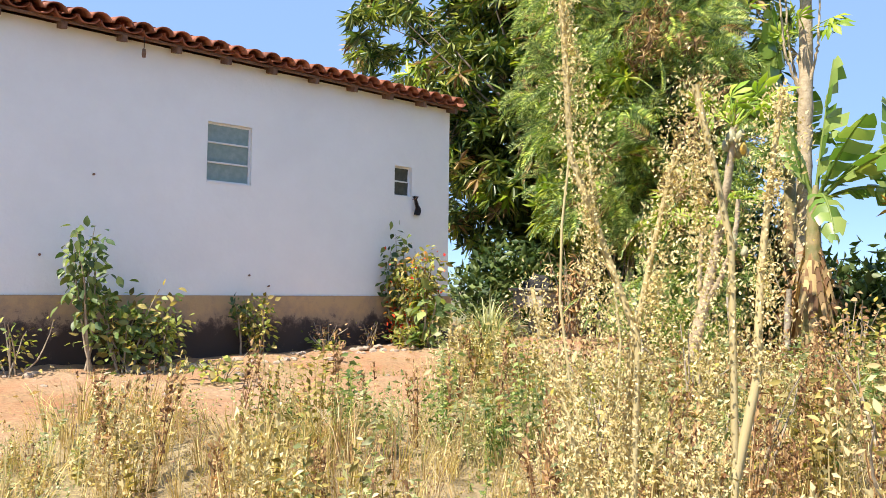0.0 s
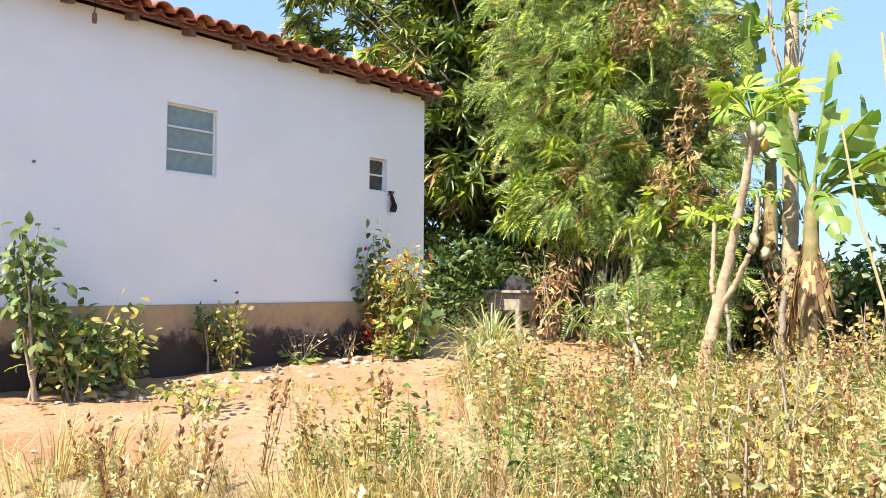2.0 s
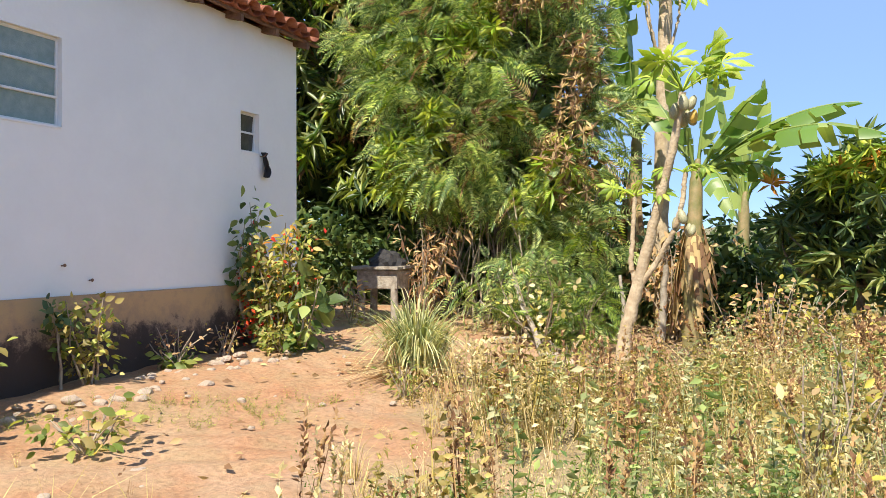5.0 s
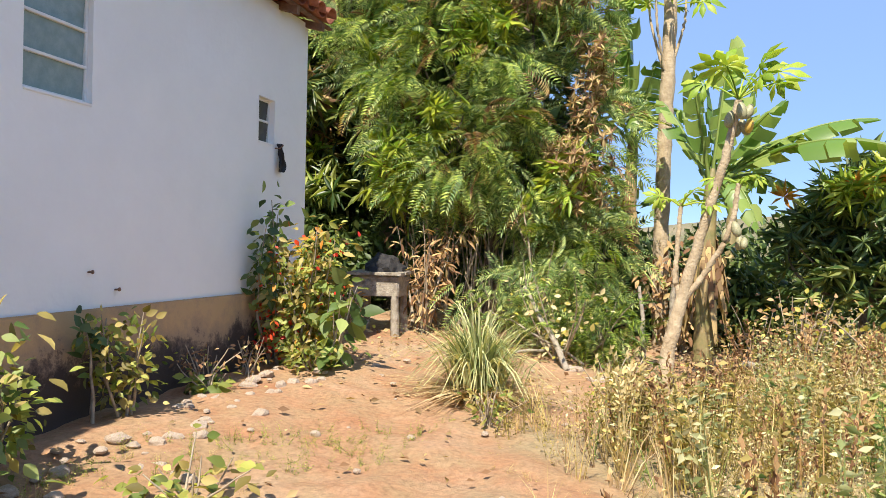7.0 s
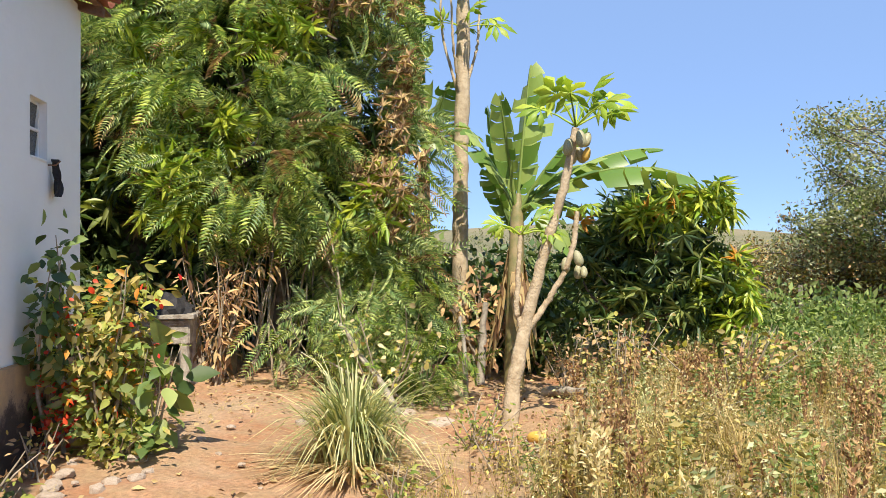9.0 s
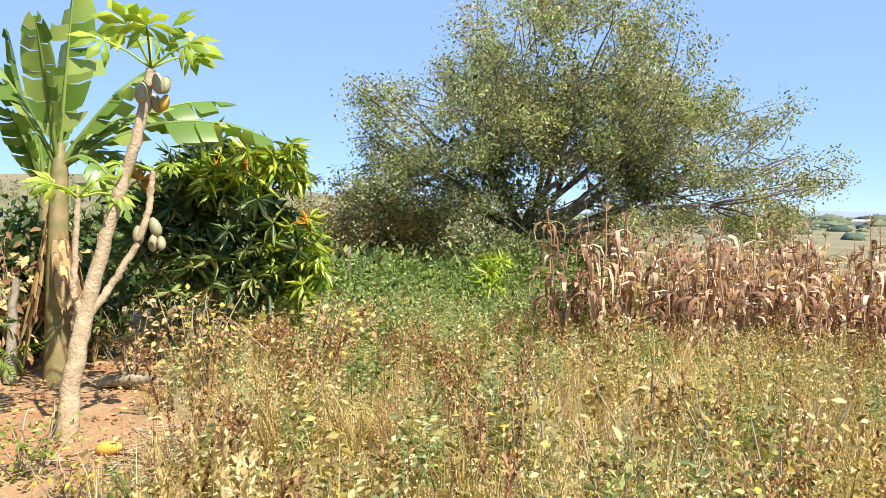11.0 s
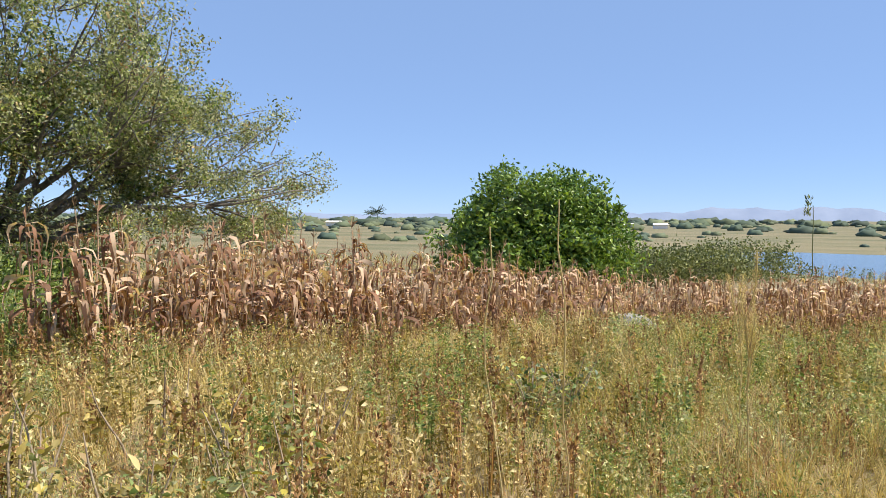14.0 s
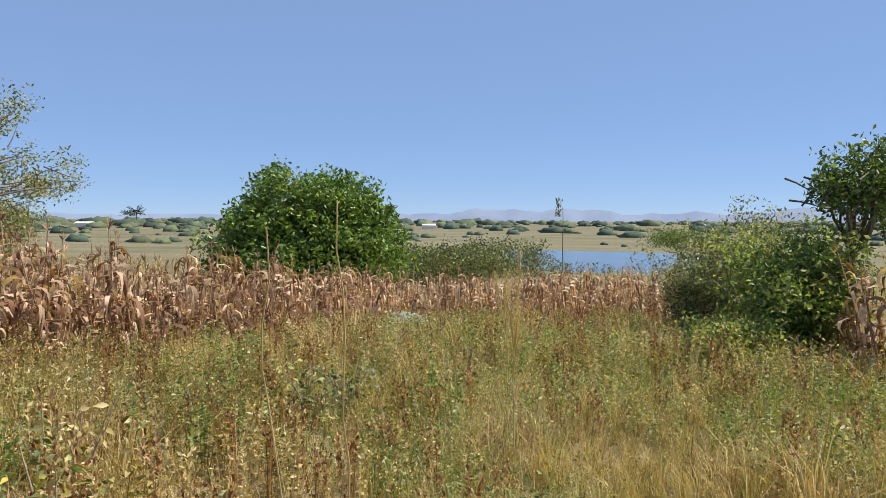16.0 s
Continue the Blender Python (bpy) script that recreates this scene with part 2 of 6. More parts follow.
M_SKIRT = skirt_material()
M_BARK = material("bark", (0.10, 0.075, 0.055), 0.9, (0.20, 0.16, 0.12), 9.0, 0.8, 30)
M_WALL = material("whitewash", (0.82, 0.81, 0.79), 0.85, (0.87, 0.86, 0.84), 1.2, 0.25, 22)


# ---- helpers of this place ----
def part(name, bm, mat, parent=None, label=""):
    """Links a bmesh as one mesh object, under parent if there is one."""
    me = bpy.data.meshes.new(name)
    bm.to_mesh(me)
    bm.free()
    return link_mesh(name, me, mat, parent, label)


def link_mesh(name, me, mat, parent=None, label=""):
    for m in (mat if isinstance(mat, (list, tuple)) else [mat]):
        me.materials.append(m)
    ob = new(name, me)
    if parent is not None:
        ob.parent = parent
    if label:
        ob["label"] = label
    return ob


def np_mesh(name, verts, faces, smooth=False):
    """A mesh from arrays: verts n x 3, faces m x 3 or m x 4."""
    me = bpy.data.meshes.new(name)
    verts = np.asarray(verts, dtype=np.float32)
    faces = np.asarray(faces, dtype=np.int32)
    k = faces.shape[1]
    me.vertices.add(len(verts))
    me.vertices.foreach_set("co", verts.ravel())
    me.loops.add(faces.size)
    me.loops.foreach_set("vertex_index", faces.ravel())
    me.polygons.add(len(faces))
    me.polygons.foreach_set("loop_start", np.arange(0, faces.size, k, dtype=np.int32))
    me.update(calc_edges=True)
    if smooth:
        me.polygons.foreach_set("use_smooth", np.ones(len(faces), dtype=bool))
    return me


def stamp(tv, tf, places, axes, sizes):
    """Many copies of a small template (verts, faces) as arrays: places n x 3, axes n x 3 x 3 (columns x, y, z), sizes n."""
    n, k = len(places), len(tv)
    v = np.einsum("nij,kj->nki", axes, tv) * sizes[:, None, None] + places[:, None, :]
    f = (tf[None, :, :] + (np.arange(n) * k)[:, None, None])
    return v.reshape(-1, 3), f.reshape(-1, tf.shape[1])


def unit(a):
    return a / np.maximum(np.linalg.norm(a, axis=-1, keepdims=True), 1e-9)


def frames_along(way, rng, up=(0, -0.55, 0.75)):
    """Axes whose y runs along way, with the flat side turned to the light, with a random tilt."""
    y = unit(way)
    ref = np.asarray(up, float) + rng.normal(0, 0.45, y.shape)
    x = unit(np.cross(y, ref))
    z = np.cross(x, y)
    return np.stack([x, y, z], axis=2)


# a folded lance-shaped leaf, 1 long
LEAF_V = np.array([(0, 0, 0), (-0.09, 0.16, 0.03), (0, 0.18, -0.02), (0.09, 0.16, 0.03), (-0.145, 0.42, 0.05), (0, 0.45, -0.03), (0.145, 0.42, 0.05),
                   (-0.095, 0.72, 0.0), (0, 0.74, -0.06), (0.095, 0.72, 0.0), (0, 1, -0.15)])
LEAF_F = np.array([(0, 2, 1), (0, 3, 2), (1, 2, 5), (1, 5, 4), (2, 3, 6), (2, 6, 5), (4, 5, 8), (4, 8, 7), (5, 6, 9), (5, 9, 8), (7, 8, 10), (8, 9, 10)])
DIAMOND_V = np.array([(0, 0, 0), (-0.24, 0.45, 0.07), (0.24, 0.45, 0.07), (0, 1, -0.10)])   # the same, coarser, for small leaves
DIAMOND_F = np.array([(0, 3, 1), (0, 2, 3)])
BROAD_V = LEAF_V * np.array((2.1, 1, 1))
BLADE_V = np.array([(-0.012, 0, 0), (0.012, 0, 0), (0.010, 0.55, 0.03), (-0.010, 0.55, 0.03), (0.0, 1, 0.16)])
BLADE_F = np.array([(0, 1, 2), (0, 2, 3), (3, 2, 4)])


CONTROLS = [(0.5, 1.1, 0.20), (-1.2, 1.0, 0.28), (-2.5, 1.1, 0.44), (-4.3, 1.3, 0.60), (-5.4, 2.5, 0.80), (-5.3, 3.0, 0.82),
            (-7.2, 0.0, 0.85), (-7.2, 3.0, 0.93), (-7.2, 5.0, 0.96), (-7.2, 7.0, 0.99), (-7.0, 8.5, 1.0), (-5.4, 4.45, 0.80), (-3.8, 8.4, 0.75), (-3.7, 7.9, 0.68),
            (-7.3, 10.7, 1.08), (-6.0, 12.0, 0.95), (-1.0, 11.0, 0.65), (2.8, 8.4, 0.52), (6.9, 13.4, 0.48), (4.0, 4.0, 0.42), (9.0, 3.0, 0.12), (14.0, 1.0, -0.25), (20.0, 5.0, -0.45),
            (0.0, -6.0, 0.1), (-8.0, -6.0, 0.4), (-14.0, 5.0, 0.9), (-12.0, 18.0, 1.0), (3.0, 22.0, 0.9), (16.0, 16.0, 0.5), (14.0, -8.0, -0.4), (9.0, -2.0, 0.05)]


def ground_z(x, y):
    """The height of the ground: a low rise by the house, a hill far to the north, a plain to the east."""
    x, y = np.asarray(x, float), np.asarray(y, float)
    num, den = np.zeros_like(x), np.zeros_like(x)
    for cx, cy, cz in CONTROLS:
        w = 1.0 / (((x - cx) ** 2 + (y - cy) ** 2) + 0.6) ** 1.6
        num, den = num + w * cz, den + w
    near = num / den
    d = np.hypot(x, y)
    far = -0.5 - 0.012 * np.clip(d - 40, 0, 60)
    bearing = np.degrees(np.arctan2(x, y))
    rise = np.exp(-((bearing - 14) / 32) ** 2) * 8.0 * np.clip((d - 22) / 70, 0, 1) ** 1.2
    mixw = np.clip((d - 16) / 25, 0, 1)
    mixw = mixw * mixw * (3 - 2 * mixw)
    bowl = 0.9 * np.clip(1.25 - np.hypot((x - 52) / 19, (y + 19) / 13), 0, 0.6)
    return near * (1 - mixw) + far * mixw + rise - bowl


def gz(x, y):
    return float(ground_z(np.array([x]), np.array([y]))[0])


def tube(points, radii, sides=6, closed=True):
    """Arrays for a tapered tube along points."""
    p = np.asarray(points, float)
    d = unit(np.gradient(p, axis=0))
    ref = np.where(np.abs(d[:, 2:3]) > 0.9, np.array([[1.0, 0, 0]]), np.array([[0, 0, 1.0]]))
    u = unit(np.cross(d, ref))
    w = np.cross(d, u)
    a = np.linspace(0, 2 * np.pi, sides, endpoint=False)
    ring = np.cos(a)[None, :, None] * u[:, None, :] + np.sin(a)[None, :, None] * w[:, None, :]
    v = (p[:, None, :] + ring * np.asarray(radii, float)[:, None, None]).reshape(-1, 3)
    i, j = np.meshgrid(np.arange(len(p) - 1), np.arange(sides), indexing="ij")
    f = np.stack([i * sides + j, i * sides + (j + 1) % sides, (i + 1) * sides + (j + 1) % sides, (i + 1) * sides + j], -1).reshape(-1, 4)
    return v, f


def joined(pieces):
    """Joins arrays of (verts, faces) of one face size."""
    vs, fs, k = [], [], 0
    for v, f in pieces:
        vs.append(v)
        fs.append(f + k)
        k += len(v)
    return np.concatenate(vs), np.concatenate(fs)


def bow(a, b, rng, steps=6, sag=0.12):
    """Points of a limb from a to b with a natural bend."""
    a, b = np.asarray(a, float), np.asarray(b, float)
    t = np.linspace(0, 1, steps)[:, None]
    off = rng.normal(0, sag, 3) * np.linalg.norm(b - a)
    kink = np.cumsum(rng.normal(0, 0.012, (steps, 3)), axis=0) * np.linalg.norm(b - a)
    kink[0] = 0
    return a + (b - a) * t + off * (t * (1 - t)) * 2 + kink * (t > 0)


def empty(name, x, y, z, label, category, group=""):
    ob = new(name)
    ob.empty_display_size = 0.2
    ob.location = (x, y, z)
    return tagged(ob, label, category, group)


def placed(ob):
    """The place of ob in the world, by its own and its parents' matrices."""
    m = ob.matrix_basis.copy()
    return m if ob.parent is None else placed(ob.parent) @ ob.matrix_parent_inverse @ m


def under(ob, parent):
    """Makes a mesh that is written in world places a part of parent."""
    ob.parent = parent
    ob.matrix_parent_inverse = placed(parent).inverted()
    return ob


def arrays_part(name, vf, mat, parent=None, label="", smooth=False):
    ob = link_mesh(name, np_mesh(name, vf[0], vf[1], smooth), mat, None, label)
    return under(ob, parent) if parent is not None else ob


def mass(name, vf, mat, parent, label=""):
    """A part of many pieces too small to pick apart."""
    ob = arrays_part(name, vf, mat, parent, label)
    ob["kind"] = "stuff"
    return ob


def slab(bm, lo, hi, bevel=0.0):
    """A block from corner lo to corner hi, its edges bevelled."""
    r = bmesh.ops.create_cube(bm, size=1)
    for q in r["verts"]:
        q.co = Vector([lo[k] + (q.co[k] + 0.5) * (hi[k] - lo[k]) for k in range(3)])
    if bevel:
        bmesh.ops.bevel(bm, geom=list({e for q in r["verts"] for e in q.link_edges}), offset=bevel, segments=2, affect="EDGES")
    return bm


# ---- ground ----
def bare_zone(x, y):
    """1 where the soil lies bare between the house and the weeds, 0 where weeds grow."""
    edge = np.interp(y, (-4, 1, 3, 5, 7, 8.5, 9.5, 10.5, 11.6), (-5.2, -4.5, -4.1, -4.3, -4.1, -3.0, -2.3, -2.0, -3.2))
    wob = 0.35 * np.sin(1.7 * y + 0.6) + 0.25 * np.sin(3.9 * y + 1.3 * x)
    z = np.clip((edge + wob - x) / 0.9 + 0.5, 0, 1)
    return z * np.clip((12.2 - y) / 0.8, 0, 1) * np.clip((y + 3.5) / 2, 0, 1)


def build_ground():
    rr = np.concatenate([np.arange(0.12, 16, 0.12), 16 * 1.055 ** np.arange(0, 104)])
    aa = np.linspace(0, 2 * np.pi, 241)[:-1]
    R, A = np.meshgrid(rr, aa, indexing="ij")
    X, Y = -4.0 + R * np.cos(A), 5.0 + R * np.sin(A)
    Z = ground_z(X, Y)
    lump = 0.022 * (np.sin(5.1 * X + 2 * np.sin(2.3 * Y)) * np.sin(4.3 * Y + 1.7 * np.sin(3.1 * X)) + 0.6 * np.sin(11 * X + 3 * np.sin(5 * Y)) * np.sin(9.7 * Y))
    Z = Z + lump * np.clip((24 - R) / 8, 0, 1)
    v = np.stack([X, Y, Z], -1).reshape(-1, 3)
    nr, na = R.shape
    i, j = np.meshgrid(np.arange(nr - 1), np.arange(na), indexing="ij")
    f = np.stack([i * na + j, (i + 1) * na + j, (i + 1) * na + (j + 1) % na, i * na + (j + 1) % na], -1).reshape(-1, 4)
    v[:na, :2] = (-4.0, 5.0)
    v[:na, 2] = gz(-4.0, 5.0)
    me = np_mesh("ground", v, f, True)
    zone = me.attributes.new("zone", "FLOAT", "POINT")
    zone.data.foreach_set("value", bare_zone(v[:, 0], v[:, 1]).astype(np.float32))
    far_off = me.attributes.new("pasture", "FLOAT", "POINT")
    far_off.data.foreach_set("value", np.clip((np.hypot(v[:, 0] + 4, v[:, 1] - 5) - 18) / 8, 0, 1).astype(np.float32))
    ob = link_mesh("ground", me, M_GROUND)
    tagged(ob, "reddish bare soil running out into dry straw-covered fields", "ground", kind="structure")


build_ground()

# ---- house ----
WX, WY0, WY1 = -7.25, -3.0, 8.02      # face of the long wall, its ends
W1 = (4.50, 5.025, 2.81, 3.465)        # larger window: y0, y1, z0, z1
W2 = (7.05, 7.335, 2.885, 3.28)       # smaller window
SKIRT_Z = 1.58
TOP_Z = 4.16


def build_house():
    house = empty("house", -10.2, 2.5, 0.9, "single-storey whitewashed house with a clay tile roof and stained plaster foot", "house")
    # the long wall as blocks round its two openings
    bm = bmesh.new()
    x0, x1 = WX - 0.18, WX
    ys = [WY0, W1[0], W1[1], W2[0], W2[1], WY1]
    slab(bm, (x0, ys[0], 0.4), (x1, ys[1], TOP_Z))
    slab(bm, (x0, ys[1], 0.4), (x1, ys[2], W1[2]))
    slab(bm, (x0, ys[1], W1[3]), (x1, ys[2], TOP_Z))
    slab(bm, (x0, ys[2], 0.4), (x1, ys[3], TOP_Z))
    slab(bm, (x0, ys[3], 0.4), (x1, ys[4], W2[2]))
    slab(bm, (x0, ys[3], W2[3]), (x1, ys[4], TOP_Z))
    slab(bm, (x0, ys[4], 0.4), (x1, ys[5], TOP_Z))
    bmesh.ops.remove_doubles(bm, verts=bm.verts, dist=0.0005)
    corner = [e for e in bm.edges if all(abs(q.co.x - x1) < 1e-4 and abs(q.co.y - WY1) < 1e-4 for q in e.verts)]
    bmesh.ops.bevel(bm, geom=corner, offset=0.03, segments=3, affect="EDGES")
    under(part("wall", bm, M_WALL, None, "long wall of uneven whitewashed plaster"), house)
    bm = bmesh.new()
    slab(bm, (-13.0, WY1 - 0.18, 0.4), (x0 - 0.003, WY1, TOP_Z + 0.15))
    under(part("wall", bm, M_WALL), house)
    bm = bmesh.new()
    slab(bm, (-13.0, WY0, 0.4), (x0 - 0.003, WY0 + 0.18, TOP_Z + 0.15))
    under(part("wall", bm, M_WALL), house)
    bm = bmesh.new()
    slab(bm, (-13.18, WY0, 0.4), (-13.003, WY1, TOP_Z))
    under(part("wall", bm, M_WALL), house)
    # gables
    for y in (WY0 + 0.09, WY1 - 0.09):
        bm = bmesh.new()
        vs = []
        for dy in (-0.085, 0.085):
            vs.append([bm.verts.new((px, y + dy, pz)) for px, pz in ((-13.0, TOP_Z + 0.151), (WX - 0.2, TOP_Z + 0.151), (-10.2, TOP_Z + 0.86))])
        bm.faces.new(vs[0]), bm.faces.new(vs[1][::-1])
        for k in range(3):
            bm.faces.new((vs[0][k], vs[1][k], vs[1][(k + 1) % 3], vs[0][(k + 1) % 3]))
        under(part("gable", bm, M_WALL), house)
    # plaster foot, slightly proud, with a soft upper edge
    bm = bmesh.new()
    slab(bm, (WX + 0.002, WY0, 0.4), (WX + 0.028, WY1 + 0.02, SKIRT_Z), 0.008)
    under(part("plaster_foot", bm, M_SKIRT, None, "ochre plaster foot with dark damp stains"), house)
    bm = bmesh.new()
    slab(bm, (-13.0, WY1 + 0.002, 0.4), (WX, WY1 + 0.026, SKIRT_Z), 0.008)
    under(part("plaster_foot", bm, M_SKIRT), house)
    # floor slab of dark inside, so that the windows look into a room
    bm = bmesh.new()
    slab(bm, (-13.0, WY0 + 0.2, 0.9), (x0 - 0.01, WY1 - 0.2, 1.0))
    under(part("inner_floor", bm, M_STONE), house)

    def window(y0, y1, z0, z1, bars, pane_mat, depth, label):
        win = new("window")
        under(win, house)
        win["label"] = label
        bm = bmesh.new()
        w = 0.022
        xa, xb = WX - depth - 0.03, WX - depth
        slab(bm, (xa, y0, z0), (xb, y0 + w, z1), 0.003)
        slab(bm, (xa, y1 - w, z0), (xb, y1, z1), 0.003)
        slab(bm, (xa, y0 + w, z0), (xb, y1 - w, z0 + w), 0.003)
        slab(bm, (xa, y0 + w, z1 - w), (xb, y1 - w, z1), 0.003)
        under(part("window_frame", bm, M_FRAME), win)
        step = (z1 - z0) / (bars + 1)
        for k in range(1, bars + 1):
            bm = bmesh.new()
            slab(bm, (xa - 0.002, y0 + w, z0 + k * step - 0.009), (xb + 0.012, y1 - w, z0 + k * step + 0.009), 0.003)
            under(part("bar", bm, M_FRAME), win)
        for k in range(bars + 1):
            bm = bmesh.new()
            slab(bm, (xa + 0.010, y0 + w - 0.004, z0 + k * step + 0.008), (xa + 0.016, y1 - w + 0.004, z0 + (k + 1) * step - 0.006))
            bmesh.ops.rotate(bm, verts=bm.verts, cent=(xa + 0.013, 0, z0 + (k + 0.5) * step), matrix=Matrix.Rotation(radians(3 if bars > 1 else 6), 3, "Y"))
            under(part("pane", bm, pane_mat), win)
        bm = bmesh.new()
        slab(bm, (WX - depth + 0.002, y0 + 0.002, z0 - 0.012), (WX + 0.008, y1 - 0.002, z0 + 0.004), 0.003)
        under(part("sill", bm, M_WALL), win)

    window(*W1, 2, M_PANE, 0.035, "tilting window with three ribbed glass panes in a white metal frame")
    window(*W2, 1, M_PANE_DARK, 0.05, "small tilting window with two dark panes")

    # roof: two slopes on rafters, tiles laid in rows
    slope = 0.262
    eave_x, ridge_x = WX + 0.23, -10.2
    y0, y1 = WY0 - 0.2, WY1 + 0.17

    def soffit(x):
        return 4.19 - (x - WX) * slope

    k = 0
    y = y0 + 0.15
    while y < y1:
        for side in (1, -1):
            bm = bmesh.new()
            vs = slab(bm, (0, y - 0.025, -0.07), (1, y + 0.025, 0), 0.0)
            for q in bm.verts:
                x = ridge_x + q.co.x * (eave_x - 0.05 - ridge_x)
                q.co = Vector((x if side > 0 else 2 * ridge_x - x, q.co.y, soffit(x) + q.co.z))
            if side < 0:
                bmesh.ops.reverse_faces(bm, faces=bm.faces)
            under(part("rafter", bm, M_TIMBER), house)
        y += 0.55
    for s in range(4):
        x = eave_x - 0.06 - 0.33 * s
        bm = bmesh.new()
        slab(bm, (x - 0.05, y0, soffit(x) + 0.002), (x, y1, soffit(x) + 0.022), 0.003)
        under(part("batten", bm, M_TIMBER), house)

    # one barrel tile, half a tapered pipe with thickness, 0.42 long down the slope
    def tile_mesh(name, up, r0=0.098, r1=0.082):
        seg, th = 8, 0.012
        vs, fs = [], []
        for yy, r in ((0, r0), (1, r1)):
            for rad in (r, r - th):
                for q in range(seg + 1):
                    a = math.pi * q / seg
                    vs.append((-0.42 * yy, rad * math.cos(a), (rad * math.sin(a) * 0.82 if up else -rad * math.sin(a) * 0.7)))
        m = seg + 1
        for q in range(seg):
            fs.append((q, q + 1, 2 * m + q + 1, 2 * m + q))
            fs.append((m + q + 1, m + q, 3 * m + q, 3 * m + q + 1))
            fs.append((q + 1, q, m + q, m + q + 1))
            fs.append((2 * m + q, 2 * m + q + 1, 3 * m + q + 1, 3 * m + q))
        for q in (0, seg):
            fs.append((q, 2 * m + q, 3 * m + q, m + q) if q == 0 else (m + q, 3 * m + q, 2 * m + q, q))
        me = np_mesh(name, np.array(vs), np.array(fs), True)
        me.materials.append(M_TILE)
        return me

    cap, pan = tile_mesh("roof_tile", True), tile_mesh("roof_tile", False)
    roof = new("roof")
    under(roof, house)
    roof["label"] = "weathered red barrel tiles, uneven along the eave"
    rest = []
    rng = np.random.default_rng(11)
    ang = math.atan(slope)
    for row in range(9):
        for col in range(int((y1 - y0) / 0.2)):
            for is_cap in (True, False):
                yy = y0 + 0.1 + col * 0.2 + (0 if is_cap else 0.1)
                xx = eave_x + (0.05 if is_cap else 0.0) - row * 0.33 + rng.normal(0, 0.008)
                zz = soffit(xx) + 0.026 + (0.055 if is_cap else 0.072) + rng.normal(0, 0.004) + 0.004 * row
                m = Matrix.Translation((xx, yy + rng.normal(0, 0.006), zz)) @ Matrix.Rotation(ang + rng.normal(0, 0.015), 4, "Y") @ Matrix.Rotation(rng.normal(0, 0.03), 4, "Z")
                if row < 1 or (row < 3 and is_cap and col > 25):
                    ob = new("roof_tile", cap if is_cap else pan)
                    ob.parent = roof
                    ob.matrix_basis = m
                else:
                    me = cap if is_cap else pan
                    rest.append((me, m))
    tv = {}
    for me in (cap, pan):
        co = np.empty(len(me.vertices) * 3, dtype=np.float32)
        me.vertices.foreach_get("co", co)
        fi = np.empty(len(me.polygons) * 4, dtype=np.int32)
        me.loops.foreach_get("vertex_index", fi)
        tv[me] = (co.reshape(-1, 3), fi.reshape(-1, 4))
    pieces = []
    for me, m in rest:
        a = np.array(m)
        pieces.append((tv[me][0] @ a[:3, :3].T + a[:3, 3], tv[me][1]))
    v, f = joined(pieces)
    tiles = link_mesh("upper_tiles", np_mesh("upper_tiles", v, f, True), M_TILE)
    under(tiles, roof)
    tiles["kind"] = "stuff"
    bm = bmesh.new()
    q = [bm.verts.new(p) for p in ((ridge_x, y0, soffit(ridge_x) + 0.1), (ridge_x, y1, soffit(ridge_x) + 0.1), (2 * ridge_x - eave_x, y1, soffit(eave_x) + 0.1), (2 * ridge_x - eave_x, y0, soffit(eave_x) + 0.1))]
    bm.faces.new(q)
    bmesh.ops.solidify(bm, geom=bm.faces, thickness=0.06)
    under(part("far_slope", bm, M_TILE), roof)
    bm = bmesh.new()
    bmesh.ops.create_cone(bm, segments=10, radius1=0.12, radius2=0.12, depth=y1 - y0, cap_ends=True)
    bmesh.ops.rotate(bm, verts=bm.verts, matrix=Matrix.Rotation(radians(90), 3, "X"))
    bmesh.ops.translate(bm, verts=bm.verts, vec=(ridge_x, (y0 + y1) / 2, soffit(ridge_x) + 0.13))
    under(part("ridge", bm, M_TILE), roof)


build_house()


def lamp_socket(x, y, z):
    ob = empty("lamp_socket", x, y, z, "black lamp socket hanging on a wire under the eave", "lamp")
    arrays_part("wire", tube([(x, y, z + 0.18), (x + 0.006, y, z + 0.11), (x, y, z + 0.05)], [0.004] * 3, 5), M_BLACK, ob)
    arrays_part("socket", tube([(x, y, z + 0.06), (x, y, z + 0.055), (x, y, z + 0.02), (x, y, z), (x, y, z - 0.03), (x, y, z - 0.032)], [0.004, 0.016, 0.02, 0.022, 0.018, 0.002], 10), M_RUST, ob)


lamp_socket(-7.08, 3.74, 3.99)


def black_rag():
    y, z = 7.39, 2.86
    ob = empty("hanging_rag", WX, y, z - 0.18, "black rag hanging from a hook beside the small window", "cloth")
    bm = bmesh.new()
    bmesh.ops.create_grid(bm, x_segments=5, y_segments=9, size=0.5)
    for q in bm.verts:
        u, w = q.co.x + 0.5, q.co.y + 0.5
        half = 0.045 + 0.02 * math.sin(7 * w) - (0.02 if w > 0.75 else 0)
        q.co = Vector((WX + 0.045 + 0.025 * math.sin(9 * u + 4 * w), y + (u - 0.5) * 2 * half + 0.02 * math.sin(5 * w), z - 0.2 + 0.24 * w))
    bmesh.ops.solidify(bm, geom=bm.faces, thickness=0.012)
    under(part("rag", bm, M_BLACK), ob)
    arrays_part("hook", tube([(WX - 0.02, y - 0.04, z + 0.0), (WX + 0.05, y - 0.035, z + 0.0), (WX + 0.075, y - 0.02, z + 0.03)], [0.006, 0.006, 0.005], 6), M_RUST, ob)


black_rag()


